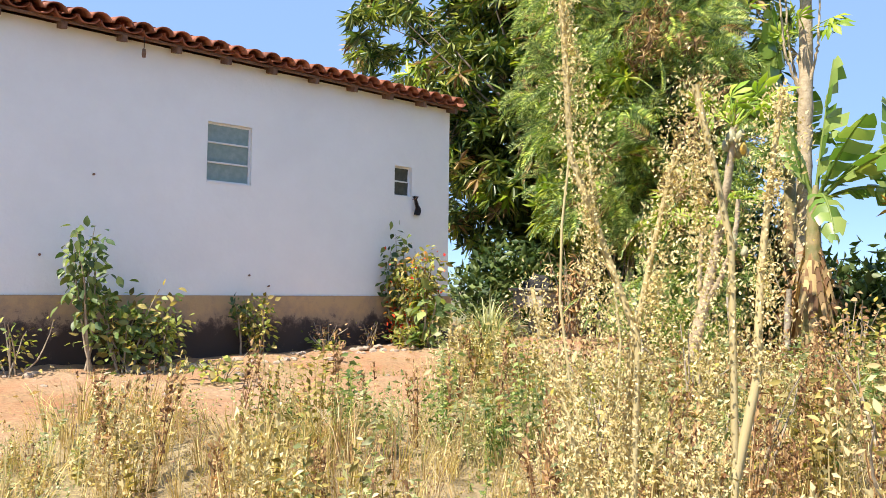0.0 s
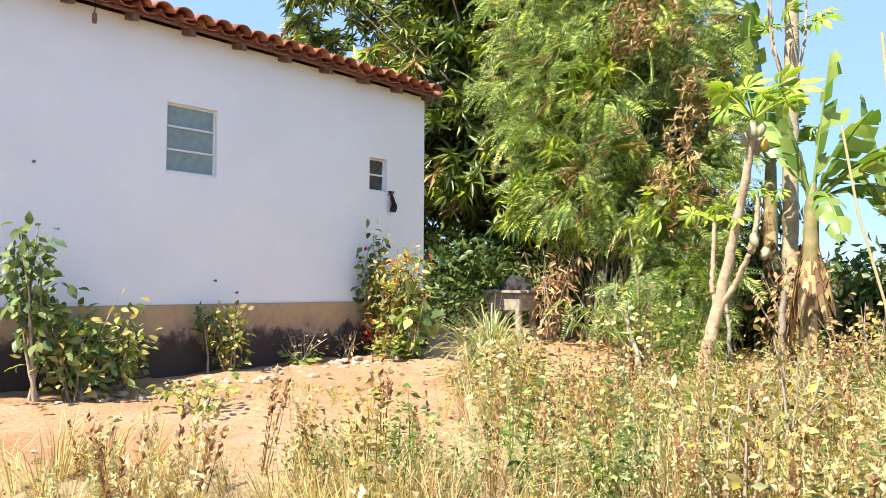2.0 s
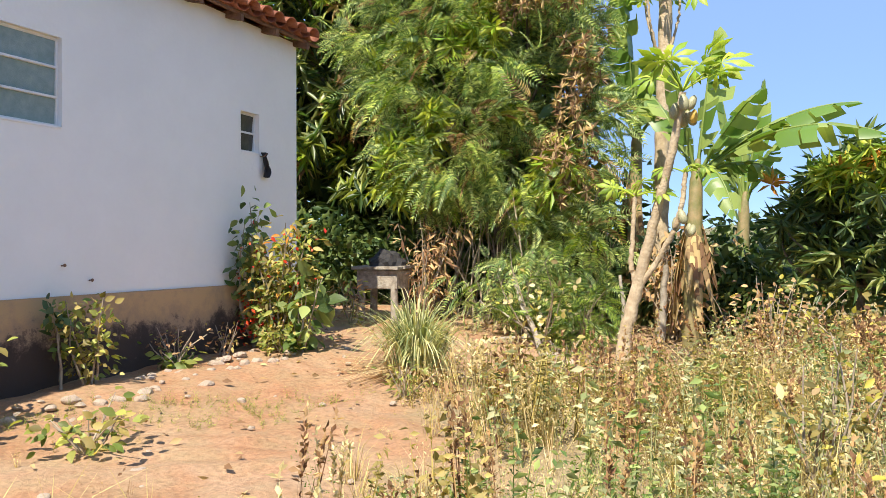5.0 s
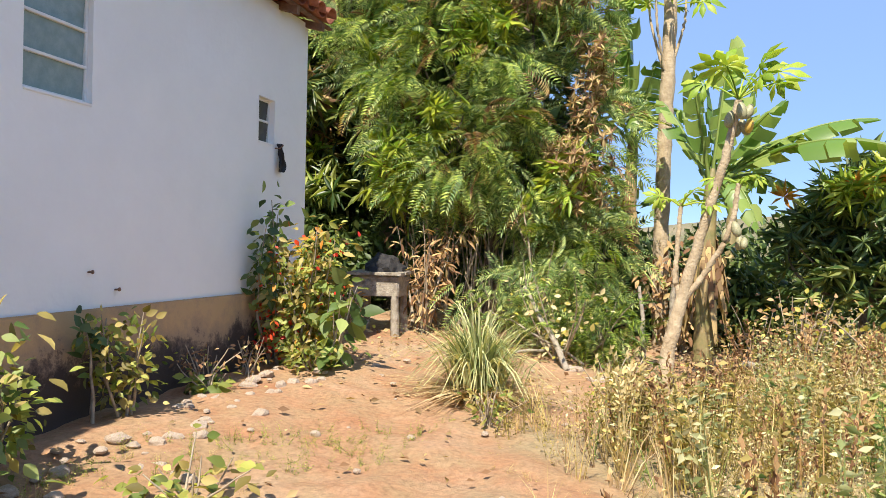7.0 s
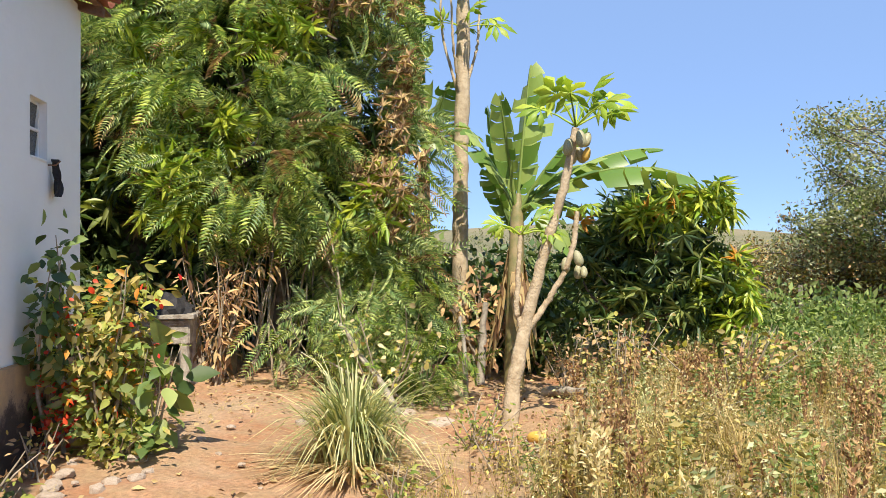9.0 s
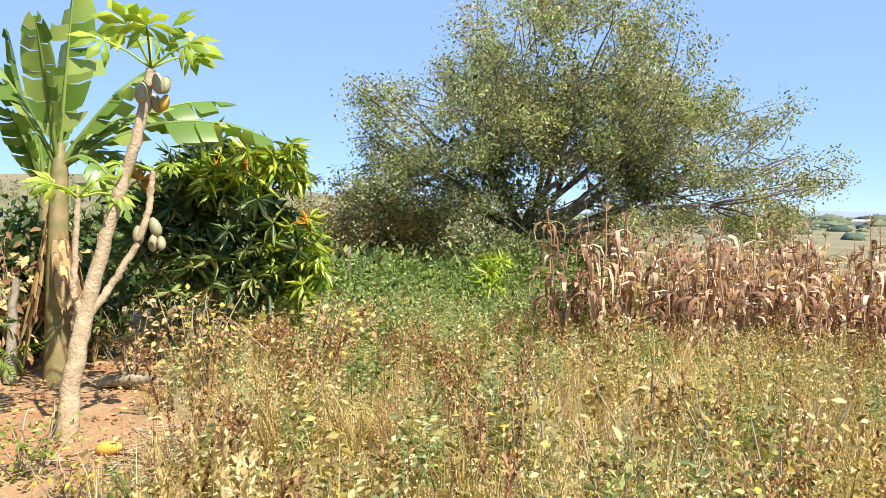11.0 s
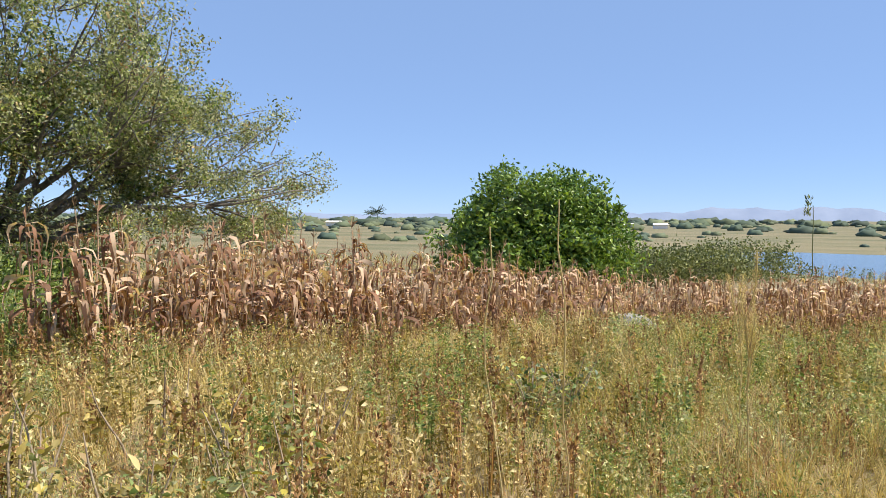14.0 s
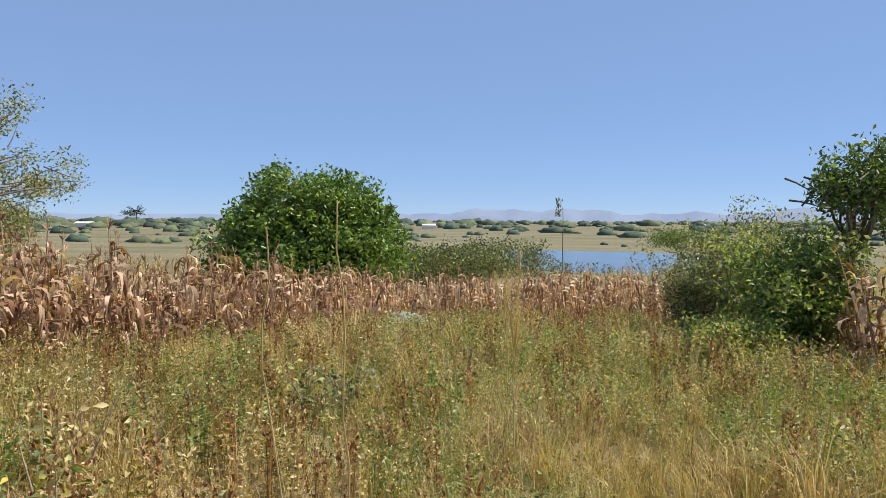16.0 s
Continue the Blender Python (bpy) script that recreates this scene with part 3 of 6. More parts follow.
def nail(y, z):
    ob = tagged(arrays_part("nail", tube([(WX - 0.02, y, z), (WX + 0.03, y, z + 0.004), (WX + 0.031, y, z + 0.004), (WX + 0.036, y, z + 0.004), (WX + 0.037, y, z + 0.004)], [0.006, 0.006, 0.013, 0.013, 0.001], 8), M_RUST), "rusty nail driven into the whitewashed wall", "nail", "nails in the wall")
    return ob


for ny, nz in ((5.263, 1.684), (3.35, 2.75), (5.02, 1.80), (2.9, 1.95)):
    nail(ny, nz)

# ---- stones along the foot of the wall and on the path ----
def stone_mesh(seed):
    rng = np.random.default_rng(seed)
    bm = bmesh.new()
    bmesh.ops.create_icosphere(bm, subdivisions=2, radius=1)
    for q in bm.verts:
        n = q.co.normalized()
        q.co = n * (1 + 0.35 * noise.noise(n * 1.6 + Vector((seed * 3.1, 0, 0))))
        q.co.z *= 0.6
    me = bpy.data.meshes.new("stone")
    bm.to_mesh(me)
    bm.free()
    me.materials.append(M_STONE)
    return me


def build_stones():
    meshes = [stone_mesh(s) for s in range(5)]
    rng = np.random.default_rng(5)
    for k in range(150):
        if k < 95:
            y = rng.uniform(1.5, 7.2)
            x = WX + 0.35 + abs(rng.normal(0, 0.28))
            s = rng.uniform(0.015, 0.055)
        else:
            y, x = rng.uniform(2.5, 10.5), rng.uniform(-6.6, -4.2)
            s = rng.uniform(0.012, 0.035)
        ob = new("stone", meshes[k % 5])
        ob.matrix_basis = Matrix.LocRotScale((x, y, gz(x, y) + 0.15 * s), Euler((0, 0, rng.uniform(0, 6.3))), (s * rng.uniform(0.9, 1.6), s, s))
        tagged(ob, "small pale rounded stone lying on reddish soil", "stone", "stones on the bare soil")
    for x, y, s in ((-2.7, 8.9, 0.12), (-4.4, 8.6, 0.11), (-4.7, 9.0, 0.10), (-5.6, 8.2, 0.06)):
        ob = new("stone", meshes[int(s * 100) % 5])
        ob.matrix_basis = Matrix.LocRotScale((x, y, gz(x, y)), Euler((0, 0, x * 7)), (s * 1.4, s, s * 0.8))
        tagged(ob, "lump of pale earth-coloured stone beside the papaya tree", "stone", "stones on the bare soil")
    rock = meshes[2].copy()
    rock.materials.clear()
    rock.materials.append(M_BOULDER)
    ob = new("boulder", rock)
    ob.matrix_basis = Matrix.LocRotScale((8.7, 1.95, gz(8.7, 1.95) + 0.15), Euler((0, 0, 0.5)), (0.42, 0.5, 0.5))
    tagged(ob, "grey boulder in tall grass at the edge of the maize", "boulder")


build_stones()


# ---- plants: leaf shapes ----
def frond_template(pairs, leaf_len, leaf_wide, droop):
    """A feathery frond, 1 long: narrow leaflets in pairs along a bent rib."""
    vs, fs = [], []
    for k in range(pairs):
        t = 0.15 + 0.85 * k / (pairs - 1)
        y, z = t, -droop * t * t
        reach = leaf_len * (1 - 0.55 * abs(t - 0.45) / 0.55)
        for s in (-1, 1):
            a = len(vs)
            vs += [(0, y, z), (s * reach * 0.5, y + 0.03 + leaf_wide, z + 0.02), (s * reach, y + 0.14, z - 0.05), (s * reach * 0.5, y + 0.03 - leaf_wide * 0.2, z + 0.01)]
            fs += [(a, a + 1, a + 2), (a, a + 2, a + 3)]
    return np.array(vs), np.array(fs)


FROND_V, FROND_F = frond_template(9, 0.34, 0.06, 0.32)
FINE_FROND = frond_template(12, 0.30, 0.045, 0.45)


def whorl_template(n, rng, tilt=-0.5):
    """Long leaves that hang round the end of a twig."""
    places = np.zeros((n, 3))
    a = rng.uniform(0, 2 * np.pi, n)
    way = np.stack([np.cos(a), np.sin(a), rng.normal(tilt, 0.45, n)], 1)
    return stamp(DIAMOND_V * np.array((0.42, 1, 1)), DIAMOND_F, places, frames_along(way, rng), rng.uniform(0.7, 1.15, n))


def sprays(rng, p, away, k, spread):
    """Turns each place into a spray of k places close together, so that the crown has lit clusters and dark gaps."""
    q = np.repeat(p, k, 0) + rng.normal(0, spread, (len(p) * k, 3)) * np.array((1, 1, 0.6))
    return q, np.repeat(away, k, 0) + 0.5 * unit(q - np.repeat(p, k, 0))


def clump_places(rng, lobes, n, shell=0.55):
    """Places for leaf clumps in a crown of ellipsoid lobes (centre, radii), denser towards the outside, with an uneven outline."""
    out, away = [], []
    vol = np.array([r[0] * r[1] * r[2] for _, r in lobes]) ** 0.7
    for (c, r), share in zip(lobes, vol / vol.sum()):
        k = int(n * share) + 1
        d = unit(rng.normal(0, 1, (k, 3)))
        lump = 1 + 0.16 * np.sin(5 * d[:, :1] + 9 * c[0]) * np.sin(4 * d[:, 1:2] + 5 * c[1]) + 0.12 * np.sin(9 * d[:, 2:3] + 7 * d[:, :1])
        rad = (shell + (1 - shell) * rng.random((k, 1)) ** 0.6) * lump
        out.append(np.array(c) + d * rad * np.array(r))
        away.append(d)
    return np.concatenate(out), np.concatenate(away)


def limbs_to(rng, start, targets, r0, r1=0.008, sides=5, steps=9, sag=0.17):
    return joined([tube(bow(start, t, rng, steps, sag), np.linspace(r0 * rng.uniform(0.6, 1.0), r1, steps), sides) for t in targets])


def crown_tree(name, label, base, trunk_pts, trunk_r, lobes, n, mats, leaf, size, rng, bark, limbs=14, twigs=0, limb_r=0.06, shell=0.55, lean_down=0.3, category="tree", group="", spray=1, spread=0.2, boughs=0):
    """A tree: tapered trunk, limbs that reach into the crown, and leaves or fronds in clumps. mats: (material, share) pairs."""
    x, y = base
    z = gz(x, y)
    ob = empty(name, x, y, z, label, category, group)
    pts = [(x, y, z - 0.1)] + trunk_pts
    arrays_part("trunk", tube(pts, np.linspace(trunk_r, trunk_r * 0.6, len(pts)), 9), bark, ob, smooth=True)
    p, away = clump_places(rng, lobes, n // spray, shell)
    if spray > 1:
        p, away = sprays(rng, p, away, spray, spread)
    top = np.array(trunk_pts[-1])
    picks = p[rng.choice(len(p), limbs, replace=False)]
    if boughs:
        # main boughs that fork into thinner limbs
        mids = top + (p[rng.choice(len(p), boughs, replace=False)] - top) * rng.uniform(0.42, 0.6, (boughs, 1))
        for q in mids:
            arrays_part("bough", limbs_to(rng, top, [q], limb_r, limb_r * 0.45, 7), bark, ob, smooth=True)
        for tip in picks:
            q = mids[np.argmin(np.linalg.norm(mids - (top + (tip - top) * 0.6), axis=1))]
            arrays_part("limb", limbs_to(rng, q, [q + (tip - q) * 0.95], limb_r * 0.4), bark, ob, smooth=True)
    else:
        for tip in top + (picks - top) * 0.92:
            arrays_part("limb", limbs_to(rng, top, [tip], limb_r), bark, ob, smooth=True)
    if twigs:
        picks = p[rng.choice(len(p), twigs, replace=True)]
        starts = picks + (top - picks) * rng.uniform(0.08, 0.22, (twigs, 1)) + rng.normal(0, 0.3, (twigs, 3))
        mass("twig_spray", joined([tube(bow(a, b, rng, 4, 0.1), np.linspace(0.016, 0.005, 4), 4) for a, b in zip(starts, picks)]), bark, ob)
    share = np.cumsum([s for _, s in mats])
    which = np.searchsorted(share / share[-1], rng.random(len(p)))
    tv, tf = leaf
    for k, (m, _) in enumerate(mats):
        sel = which == k
        if not sel.any():
            continue
        way = away[sel] + rng.normal(0, 0.45, (sel.sum(), 3)) + np.array((0, 0, -lean_down))
        vf = stamp(tv, tf, p[sel], frames_along(way, rng), size * rng.uniform(0.7, 1.3, sel.sum()))
        mass("crown", vf, m, ob)
    return ob


WHORL = whorl_template(15, np.random.default_rng(21))
SMALL_CLUMP = stamp(DIAMOND_V, DIAMOND_F, np.random.default_rng(4).normal(0, 0.45, (9, 3)), frames_along(np.random.default_rng(5).normal(0, 1, (9, 3)), np.random.default_rng(6)), np.full(9, 0.5))
FINE_CLUMP = stamp(DIAMOND_V, DIAMOND_F, np.random.default_rng(7).normal(0, 0.55, (12, 3)), frames_along(np.random.default_rng(8).normal(0, 1, (12, 3)), np.random.default_rng(9)), np.full(12, 0.36))


def shade_leaves(rng, tree, lobes, n, size):
    """Added leaves inside a crown, in a darker colour that paints in its inner shade."""
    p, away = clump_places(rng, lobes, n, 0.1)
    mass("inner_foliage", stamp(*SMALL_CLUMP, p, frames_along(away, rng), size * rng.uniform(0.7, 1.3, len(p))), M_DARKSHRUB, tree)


def build_big_trees():
    rng = np.random.default_rng(31)
    # large mango tree behind the house
    mango = crown_tree("mango_tree", "large dark mango tree with dense hanging leaves behind the house", (-8.0, 13.2), [(-8.05, 13.2, 1.8), (-8.2, 13.3, 2.6), (-8.6, 13.6, 3.4)], 0.24,
               [((-10.5, 14.0, 6.3), (3.0, 2.6, 3.2)), ((-8.3, 14.6, 6.4), (2.3, 2.2, 4.0)), ((-8.5, 12.7, 4.0), (1.4, 0.9, 1.3)), ((-12.4, 12.6, 6.6), (2.6, 2.2, 2.8)), ((-9.5, 13.0, 8.6), (2.6, 2.2, 1.7)), ((-10.2, 12.4, 3.4), (1.6, 1.0, 1.0)), ((-10.7, 12.0, 4.3), (1.5, 1.0, 1.5))],
               4800, [(M_MANGO, 0.76), (M_MANGO_NEW, 0.17), (M_DRYLEAF, 0.07)], WHORL, 0.31, rng, M_BARK, limbs=26, twigs=60, limb_r=0.1, shell=0.7, lean_down=0.5, spray=7, spread=0.19)
    shade_leaves(rng, mango, [((-10.5, 14.4, 6.0), (2.2, 1.8, 2.6)), ((-8.3, 15.0, 6.0), (1.7, 1.5, 3.2)), ((-8.7, 13.6, 3.9), (1.4, 0.8, 1.3)), ((-10.6, 13.3, 3.6), (1.6, 0.8, 1.4)), ((-9.6, 14.3, 2.4), (2.6, 0.7, 1.7)), ((-8.3, 14.6, 2.6), (1.6, 0.6, 1.8))], 820, 0.75)
    # feathery tree beside the path
    fan = crown_tree("feathery_tree", "tall feathery-leaved tree overgrown with dry pods and vines", (-6.0, 11.0), [(-6.0, 11.0, 1.6), (-5.9, 11.0, 2.6)], 0.10,
                     [((-6.4, 10.8, 4.5), (1.5, 1.1, 1.6)), ((-6.7, 11.2, 6.4), (1.5, 1.3, 1.8)), ((-6.2, 10.2, 3.2), (0.9, 0.6, 0.7)), ((-5.2, 10.4, 3.3), (0.8, 0.7, 1.3)), ((-4.8, 10.4, 2.0), (0.6, 0.5, 0.6)), ((-5.5, 10.6, 5.3), (0.9, 0.8, 1.0))],
                     5600, [(M_FEATHER, 0.84), (M_MANGO_NEW, 0.07), (M_DRYLEAF, 0.09)], FINE_FROND, 0.34, rng, M_BARK, limbs=22, twigs=70, limb_r=0.035, shell=0.72, lean_down=0.2, spray=9, spread=0.11)
    shade_leaves(rng, fan, [((-6.4, 11.3, 4.5), (1.2, 0.7, 1.5)), ((-6.7, 11.8, 6.3), (1.2, 0.9, 1.5)), ((-5.3, 11.0, 3.4), (0.7, 0.5, 1.2))], 240, 0.5)
    # whorled bright leaves on the near side, and the tangle of dead stems below
    p, away = clump_places(rng, [((-7.0, 9.9, 2.9), (0.55, 0.4, 0.5)), ((-6.6, 9.9, 3.5), (0.5, 0.4, 0.4)), ((-7.3, 10.4, 4.3), (0.5, 0.4, 0.5)), ((-5.9, 9.9, 4.6), (0.5, 0.3, 0.4)), ((-4.9, 9.9, 2.9), (0.4, 0.3, 0.5))], 150, 0.3)
    mass("crown", stamp(*WHORL, p, frames_along(away + np.array((0, 0, 0.2)), rng), 0.24 * rng.uniform(0.7, 1.2, len(p))), M_MANGO_NEW, fan, "bright whorled leaves on the near side")
    p, away = clump_places(rng, [((-4.75, 9.9, 3.0), (0.35, 0.35, 0.9)), ((-5.2, 9.9, 5.1), (0.7, 0.4, 0.5)), ((-4.6, 10.2, 4.2), (0.3, 0.3, 0.5))], 260, 0.2)
    mass("dry_foliage", stamp(*WHORL, p, frames_along(away * 0.4 + np.array((0, 0, -1.0)), rng), 0.10 * rng.uniform(0.6, 1.4, len(p))), M_DRYLEAF, fan, "hanging brown dry pods and leaves")
    stems = []
    for k in range(90):
        x, y = rng.uniform(-7.0, -4.4), rng.uniform(10.0, 11.8)
        h = rng.uniform(0.5, 2.4)
        a = (x, y, gz(x, y) - 0.05)
        b = (x + rng.normal(0, 0.35), y + rng.normal(0, 0.25), a[2] + h)
        stems.append(tube(bow(a, b, rng, 5, 0.12), np.linspace(rng.uniform(0.008, 0.028), 0.004, 5), 5))
    tagged(arrays_part("dead_stems", joined(stems), M_TWIG), "tangle of dead grey stems under the feathery tree", "undergrowth", kind="stuff")
    # low undergrowth that closes the view below the crowns, its dark colour painting their shade
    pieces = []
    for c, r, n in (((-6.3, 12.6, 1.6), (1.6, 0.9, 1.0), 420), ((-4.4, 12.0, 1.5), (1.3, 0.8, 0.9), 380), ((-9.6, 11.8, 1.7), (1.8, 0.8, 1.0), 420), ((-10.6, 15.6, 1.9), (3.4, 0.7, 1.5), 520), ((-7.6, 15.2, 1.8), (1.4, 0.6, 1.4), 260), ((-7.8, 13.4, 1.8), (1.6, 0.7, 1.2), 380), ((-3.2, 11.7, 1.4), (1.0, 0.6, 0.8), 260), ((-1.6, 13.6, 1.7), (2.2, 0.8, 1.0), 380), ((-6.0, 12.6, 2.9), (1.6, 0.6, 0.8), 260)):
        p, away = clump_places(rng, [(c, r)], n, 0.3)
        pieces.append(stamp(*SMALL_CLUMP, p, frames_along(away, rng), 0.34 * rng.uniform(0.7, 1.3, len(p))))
    tagged(arrays_part("undergrowth", joined(pieces), M_DARKSHRUB), "leafy undergrowth coloured dark for the shade beneath the trees behind the house", "undergrowth", kind="stuff")


build_big_trees()


def shrub(name, label, x, y, h, w, n, mats, leaf, size, seed, stems=7, category="shrub", group="", flat=1.0, low=0.15, down=0.1):
    """A shrub: stems from one foot, with leaf clumps round their upper parts."""
    rng = np.random.default_rng(seed)
    z = gz(x, y)
    ob = empty(name, x, y, z, label, category, group)
    tips = np.stack([x + rng.normal(0, w * 0.33, stems), y + rng.normal(0, w * 0.33, stems), z + h * rng.uniform(0.6, 0.98, stems)], 1)
    curves = [bow((x + rng.normal(0, 0.03), y + rng.normal(0, 0.03), z - 0.03), t, rng, 6, 0.08) for t in tips]
    for c in curves:
        arrays_part("stem", tube(c, np.linspace(0.006 + 0.008 * h, 0.003, 6), 5), M_TWIG, ob)
    k = rng.integers(0, stems, n)
    s = low + (1 - low) * rng.random(n) ** 0.75
    cv = np.array(curves)
    f = s * 5
    i = np.minimum(f.astype(int), 4)
    p = cv[k, i] + (cv[k, i + 1] - cv[k, i]) * (f - i)[:, None]
    off = rng.normal(0, 1, (n, 3)) * np.array((w * 0.16, w * 0.16, h * 0.05 * flat))
    p = p + off
    p[:, 2] = np.maximum(p[:, 2], ground_z(p[:, 0], p[:, 1]) + 0.02)
    share = np.cumsum([q for _, q in mats])
    which = np.searchsorted(share / share[-1], rng.random(n))
    for q, (m, _) in enumerate(mats):
        sel = which == q
        if sel.any():
            way = unit(off[sel]) + rng.normal(0, 0.5, (sel.sum(), 3)) + np.array((0, 0, -down))
            mass("foliage", stamp(*leaf, p[sel], frames_along(way, rng), size * rng.uniform(0.65, 1.3, sel.sum())), m, ob)
    return ob


def blossom(rng, centre, spread, n, size, mat, parent, name="flower_spray"):
    p = np.asarray(centre) + rng.normal(0, 1, (n, 3)) * np.asarray(spread)
    mass(name, stamp(BROAD_V, LEAF_F, p, frames_along(rng.normal(0, 1, (n, 3)), rng), size * rng.uniform(0.6, 1.3, n)), mat, parent)


ONE_LEAF = (BROAD_V, LEAF_F)
LANCE = (LEAF_V * np.array((1.5, 1, 1)), LEAF_F)


def build_wall_shrubs():
    rng = np.random.default_rng(41)
    red = shrub("flowering_shrub", "straggly green shrub with red flowers at the house corner", -6.82, 7.08, 1.25, 0.62, 1300, [(M_SHRUB, 0.55), (M_WEED, 0.40), (M_ORANGELEAF, 0.05)], LANCE, 0.09, 42, 14, low=0.05, down=0.3)
    blossom(rng, (-7.04, 6.98, 1.28), (0.10, 0.08, 0.12), 110, 0.05, M_RED, red)
    blossom(rng, (-6.98, 7.0, 1.8), (0.12, 0.10, 0.12), 26, 0.05, M_RED, red)
    blossom(rng, (-6.75, 7.1, 1.9), (0.25, 0.25, 0.14), 24, 0.045, M_RED, red)
    blossom(rng, (-6.7, 7.1, 1.5), (0.25, 0.2, 0.2), 14, 0.045, M_RED, red)
    shrub("leafy_plant", "tall plant with drooping dark leaves against the white wall", -7.08, 7.05, 1.6, 0.26, 170, [(M_DARKSHRUB, 0.65), (M_TANGLE, 0.35)], ONE_LEAF, 0.095, 43, 3, low=0.35, down=0.8)
    shrub("broad_leaf_weed", "low broad-leaved green weed growing at the shrub's foot", -6.5, 7.0, 0.7, 0.36, 46, [(M_TANGLE, 1)], ONE_LEAF, 0.18, 44, 5, down=0.5)
    shrub("broad_leaf_weed", "low leafy green weed growing at the shrub's foot", -6.62, 6.95, 0.28, 0.6, 220, [(M_SHRUB, 0.7), (M_WEED, 0.3)], LANCE, 0.07, 45, 12, down=0.1)
    # along the wall
    shrub("leafy_plant", "tall plant with drooping dark green leaves beside the wall", -6.75, 3.25, 1.4, 0.42, 260, [(M_DARKSHRUB, 0.75), (M_TANGLE, 0.25)], ONE_LEAF, 0.095, 46, 4, low=0.35, down=0.7)
    shrub("wall_shrub", "bright green leafy shrub beside the stained wall", -6.7, 3.55, 0.75, 0.7, 520, [(M_TANGLE, 0.7), (M_WEED, 0.3)], ONE_LEAF, 0.09, 47, 9, down=0.2)
    shrub("wall_shrub", "thin shrub with few green leaves beside the wall", -6.85, 3.95, 0.62, 0.4, 220, [(M_SHRUB, 0.8), (M_WEED, 0.2)], ONE_LEAF, 0.06, 48, 4, down=0.3)
    shrub("wall_shrub", "young shrub with yellow-green leaves beside the stained wall", -7.0, 5.05, 0.66, 0.34, 340, [(M_WEED, 0.5), (M_SHRUB, 0.5)], ONE_LEAF, 0.06, 49, 5, down=0.3)
    shrub("wall_shrub", "dark drooping leaves on a thin stem beside the wall", -7.08, 4.85, 0.75, 0.15, 26, [(M_DARKSHRUB, 1)], ONE_LEAF, 0.085, 50, 2, low=0.7, down=0.8)
    shrub("dry_weed", "dry brown weed with sparse twigs beside the stained wall", -7.0, 5.9, 0.36, 0.35, 110, [(M_REDWEED, 0.7), (M_SHRUB, 0.3)], LANCE, 0.045, 51, 9)
    shrub("low_weed", "low broad green weed at the foot of the wall", -6.95, 5.85, 0.16, 0.35, 50, [(M_SHRUB, 1)], ONE_LEAF, 0.09, 52, 6)
    shrub("dry_weed", "dry brown weed with sparse twigs beside the stained wall", -6.98, 6.5, 0.3, 0.3, 80, [(M_REDWEED, 0.6), (M_WEED, 0.4)], LANCE, 0.045, 53, 7)
    shrub("dry_weed", "small green weed at the foot of the stained wall", -6.85, 2.6, 0.5, 0.4, 130, [(M_SHRUB, 0.6), (M_WEED, 0.4)], LANCE, 0.06, 54, 7)


build_wall_shrubs()


def lemongrass(x, y, h):
    rng = np.random.default_rng(61)
    z = gz(x, y)
    ob = empty("lemongrass_clump", x, y, z, "dense clump of arching lemongrass with dry straw-coloured skirts", "grass clump")

    def blades(n, reach, rise, mat, name, length):
        pcs = []
        for k in range(n):
            a = rng.uniform(0, 2 * np.pi)
            r0 = abs(rng.normal(0, 0.09))
            L = length * rng.uniform(0.6, 1.1)
            t = np.linspace(0, 1, 6)
            out = r0 + reach * rng.uniform(0.25, 1.0) * L * t ** 1.7
            up = np.maximum(L * rise * (t - 0.72 * rng.uniform(0.5, 1.25) * t ** 2.3), 0.01)
            w = 0.0075 * (1 - t ** 2) + 0.001
            c = np.stack([x + np.cos(a) * out, y + np.sin(a) * out, z + up], 1)
            side = np.array((-np.sin(a), np.cos(a), 0)) * w[:, None]
            v = np.concatenate([c - side, c + side])
            i = np.arange(5)
            f = np.stack([i, i + 1, i + 7, i + 6], 1)
            pcs.append((v, f))
        mass(name, joined(pcs), mat, ob)

    blades(560, 0.85, 1.3, M_LEMON, "green_tuft", h * 1.05)
    blades(110, 0.25, 1.5, M_LEMON, "green_tuft", h * 1.1)
    blades(520, 1.15, 0.5, M_STRAW, "dry_skirt", h * 0.8)


lemongrass(-5.2, 6.75, 0.82)


# ---- papaya, banana ----
def papaya_leaf_template():
    """A deeply lobed leaf on a long stalk, 1 long in all; the blade hangs from the stalk's end."""
    vs, fs = [], []
    for k in range(7):
        a = radians(-125 + 250 * k / 6)
        L = 0.42 * (1 - 0.25 * abs(k - 3) / 3)
        d, s = np.array((math.sin(a), math.cos(a), 0)), np.array((math.cos(a), -math.sin(a), 0))
        o = np.array((0, 0.62, 0))
        b = len(vs)
        for along, wide, z in ((0, 0, 0), (0.35, -0.05, -0.02), (0.35, 0.05, -0.02), (0.62, -0.12, -0.09), (0.7, 0.0, -0.05), (0.62, 0.12, -0.09), (1.0, 0, -0.2)):
            vs.append(o + d * along * L + s * wide * L * 1.6 + np.array((0, 0, z)))
        fs += [(b, b + 2, b + 1), (b + 1, b + 2, b + 4), (b + 1, b + 4, b + 3), (b + 2, b + 5, b + 4), (b + 3, b + 4, b + 6), (b + 4, b + 5, b + 6)]
    return np.array(vs), np.array(fs)


PAPAYA_LEAF = papaya_leaf_template()


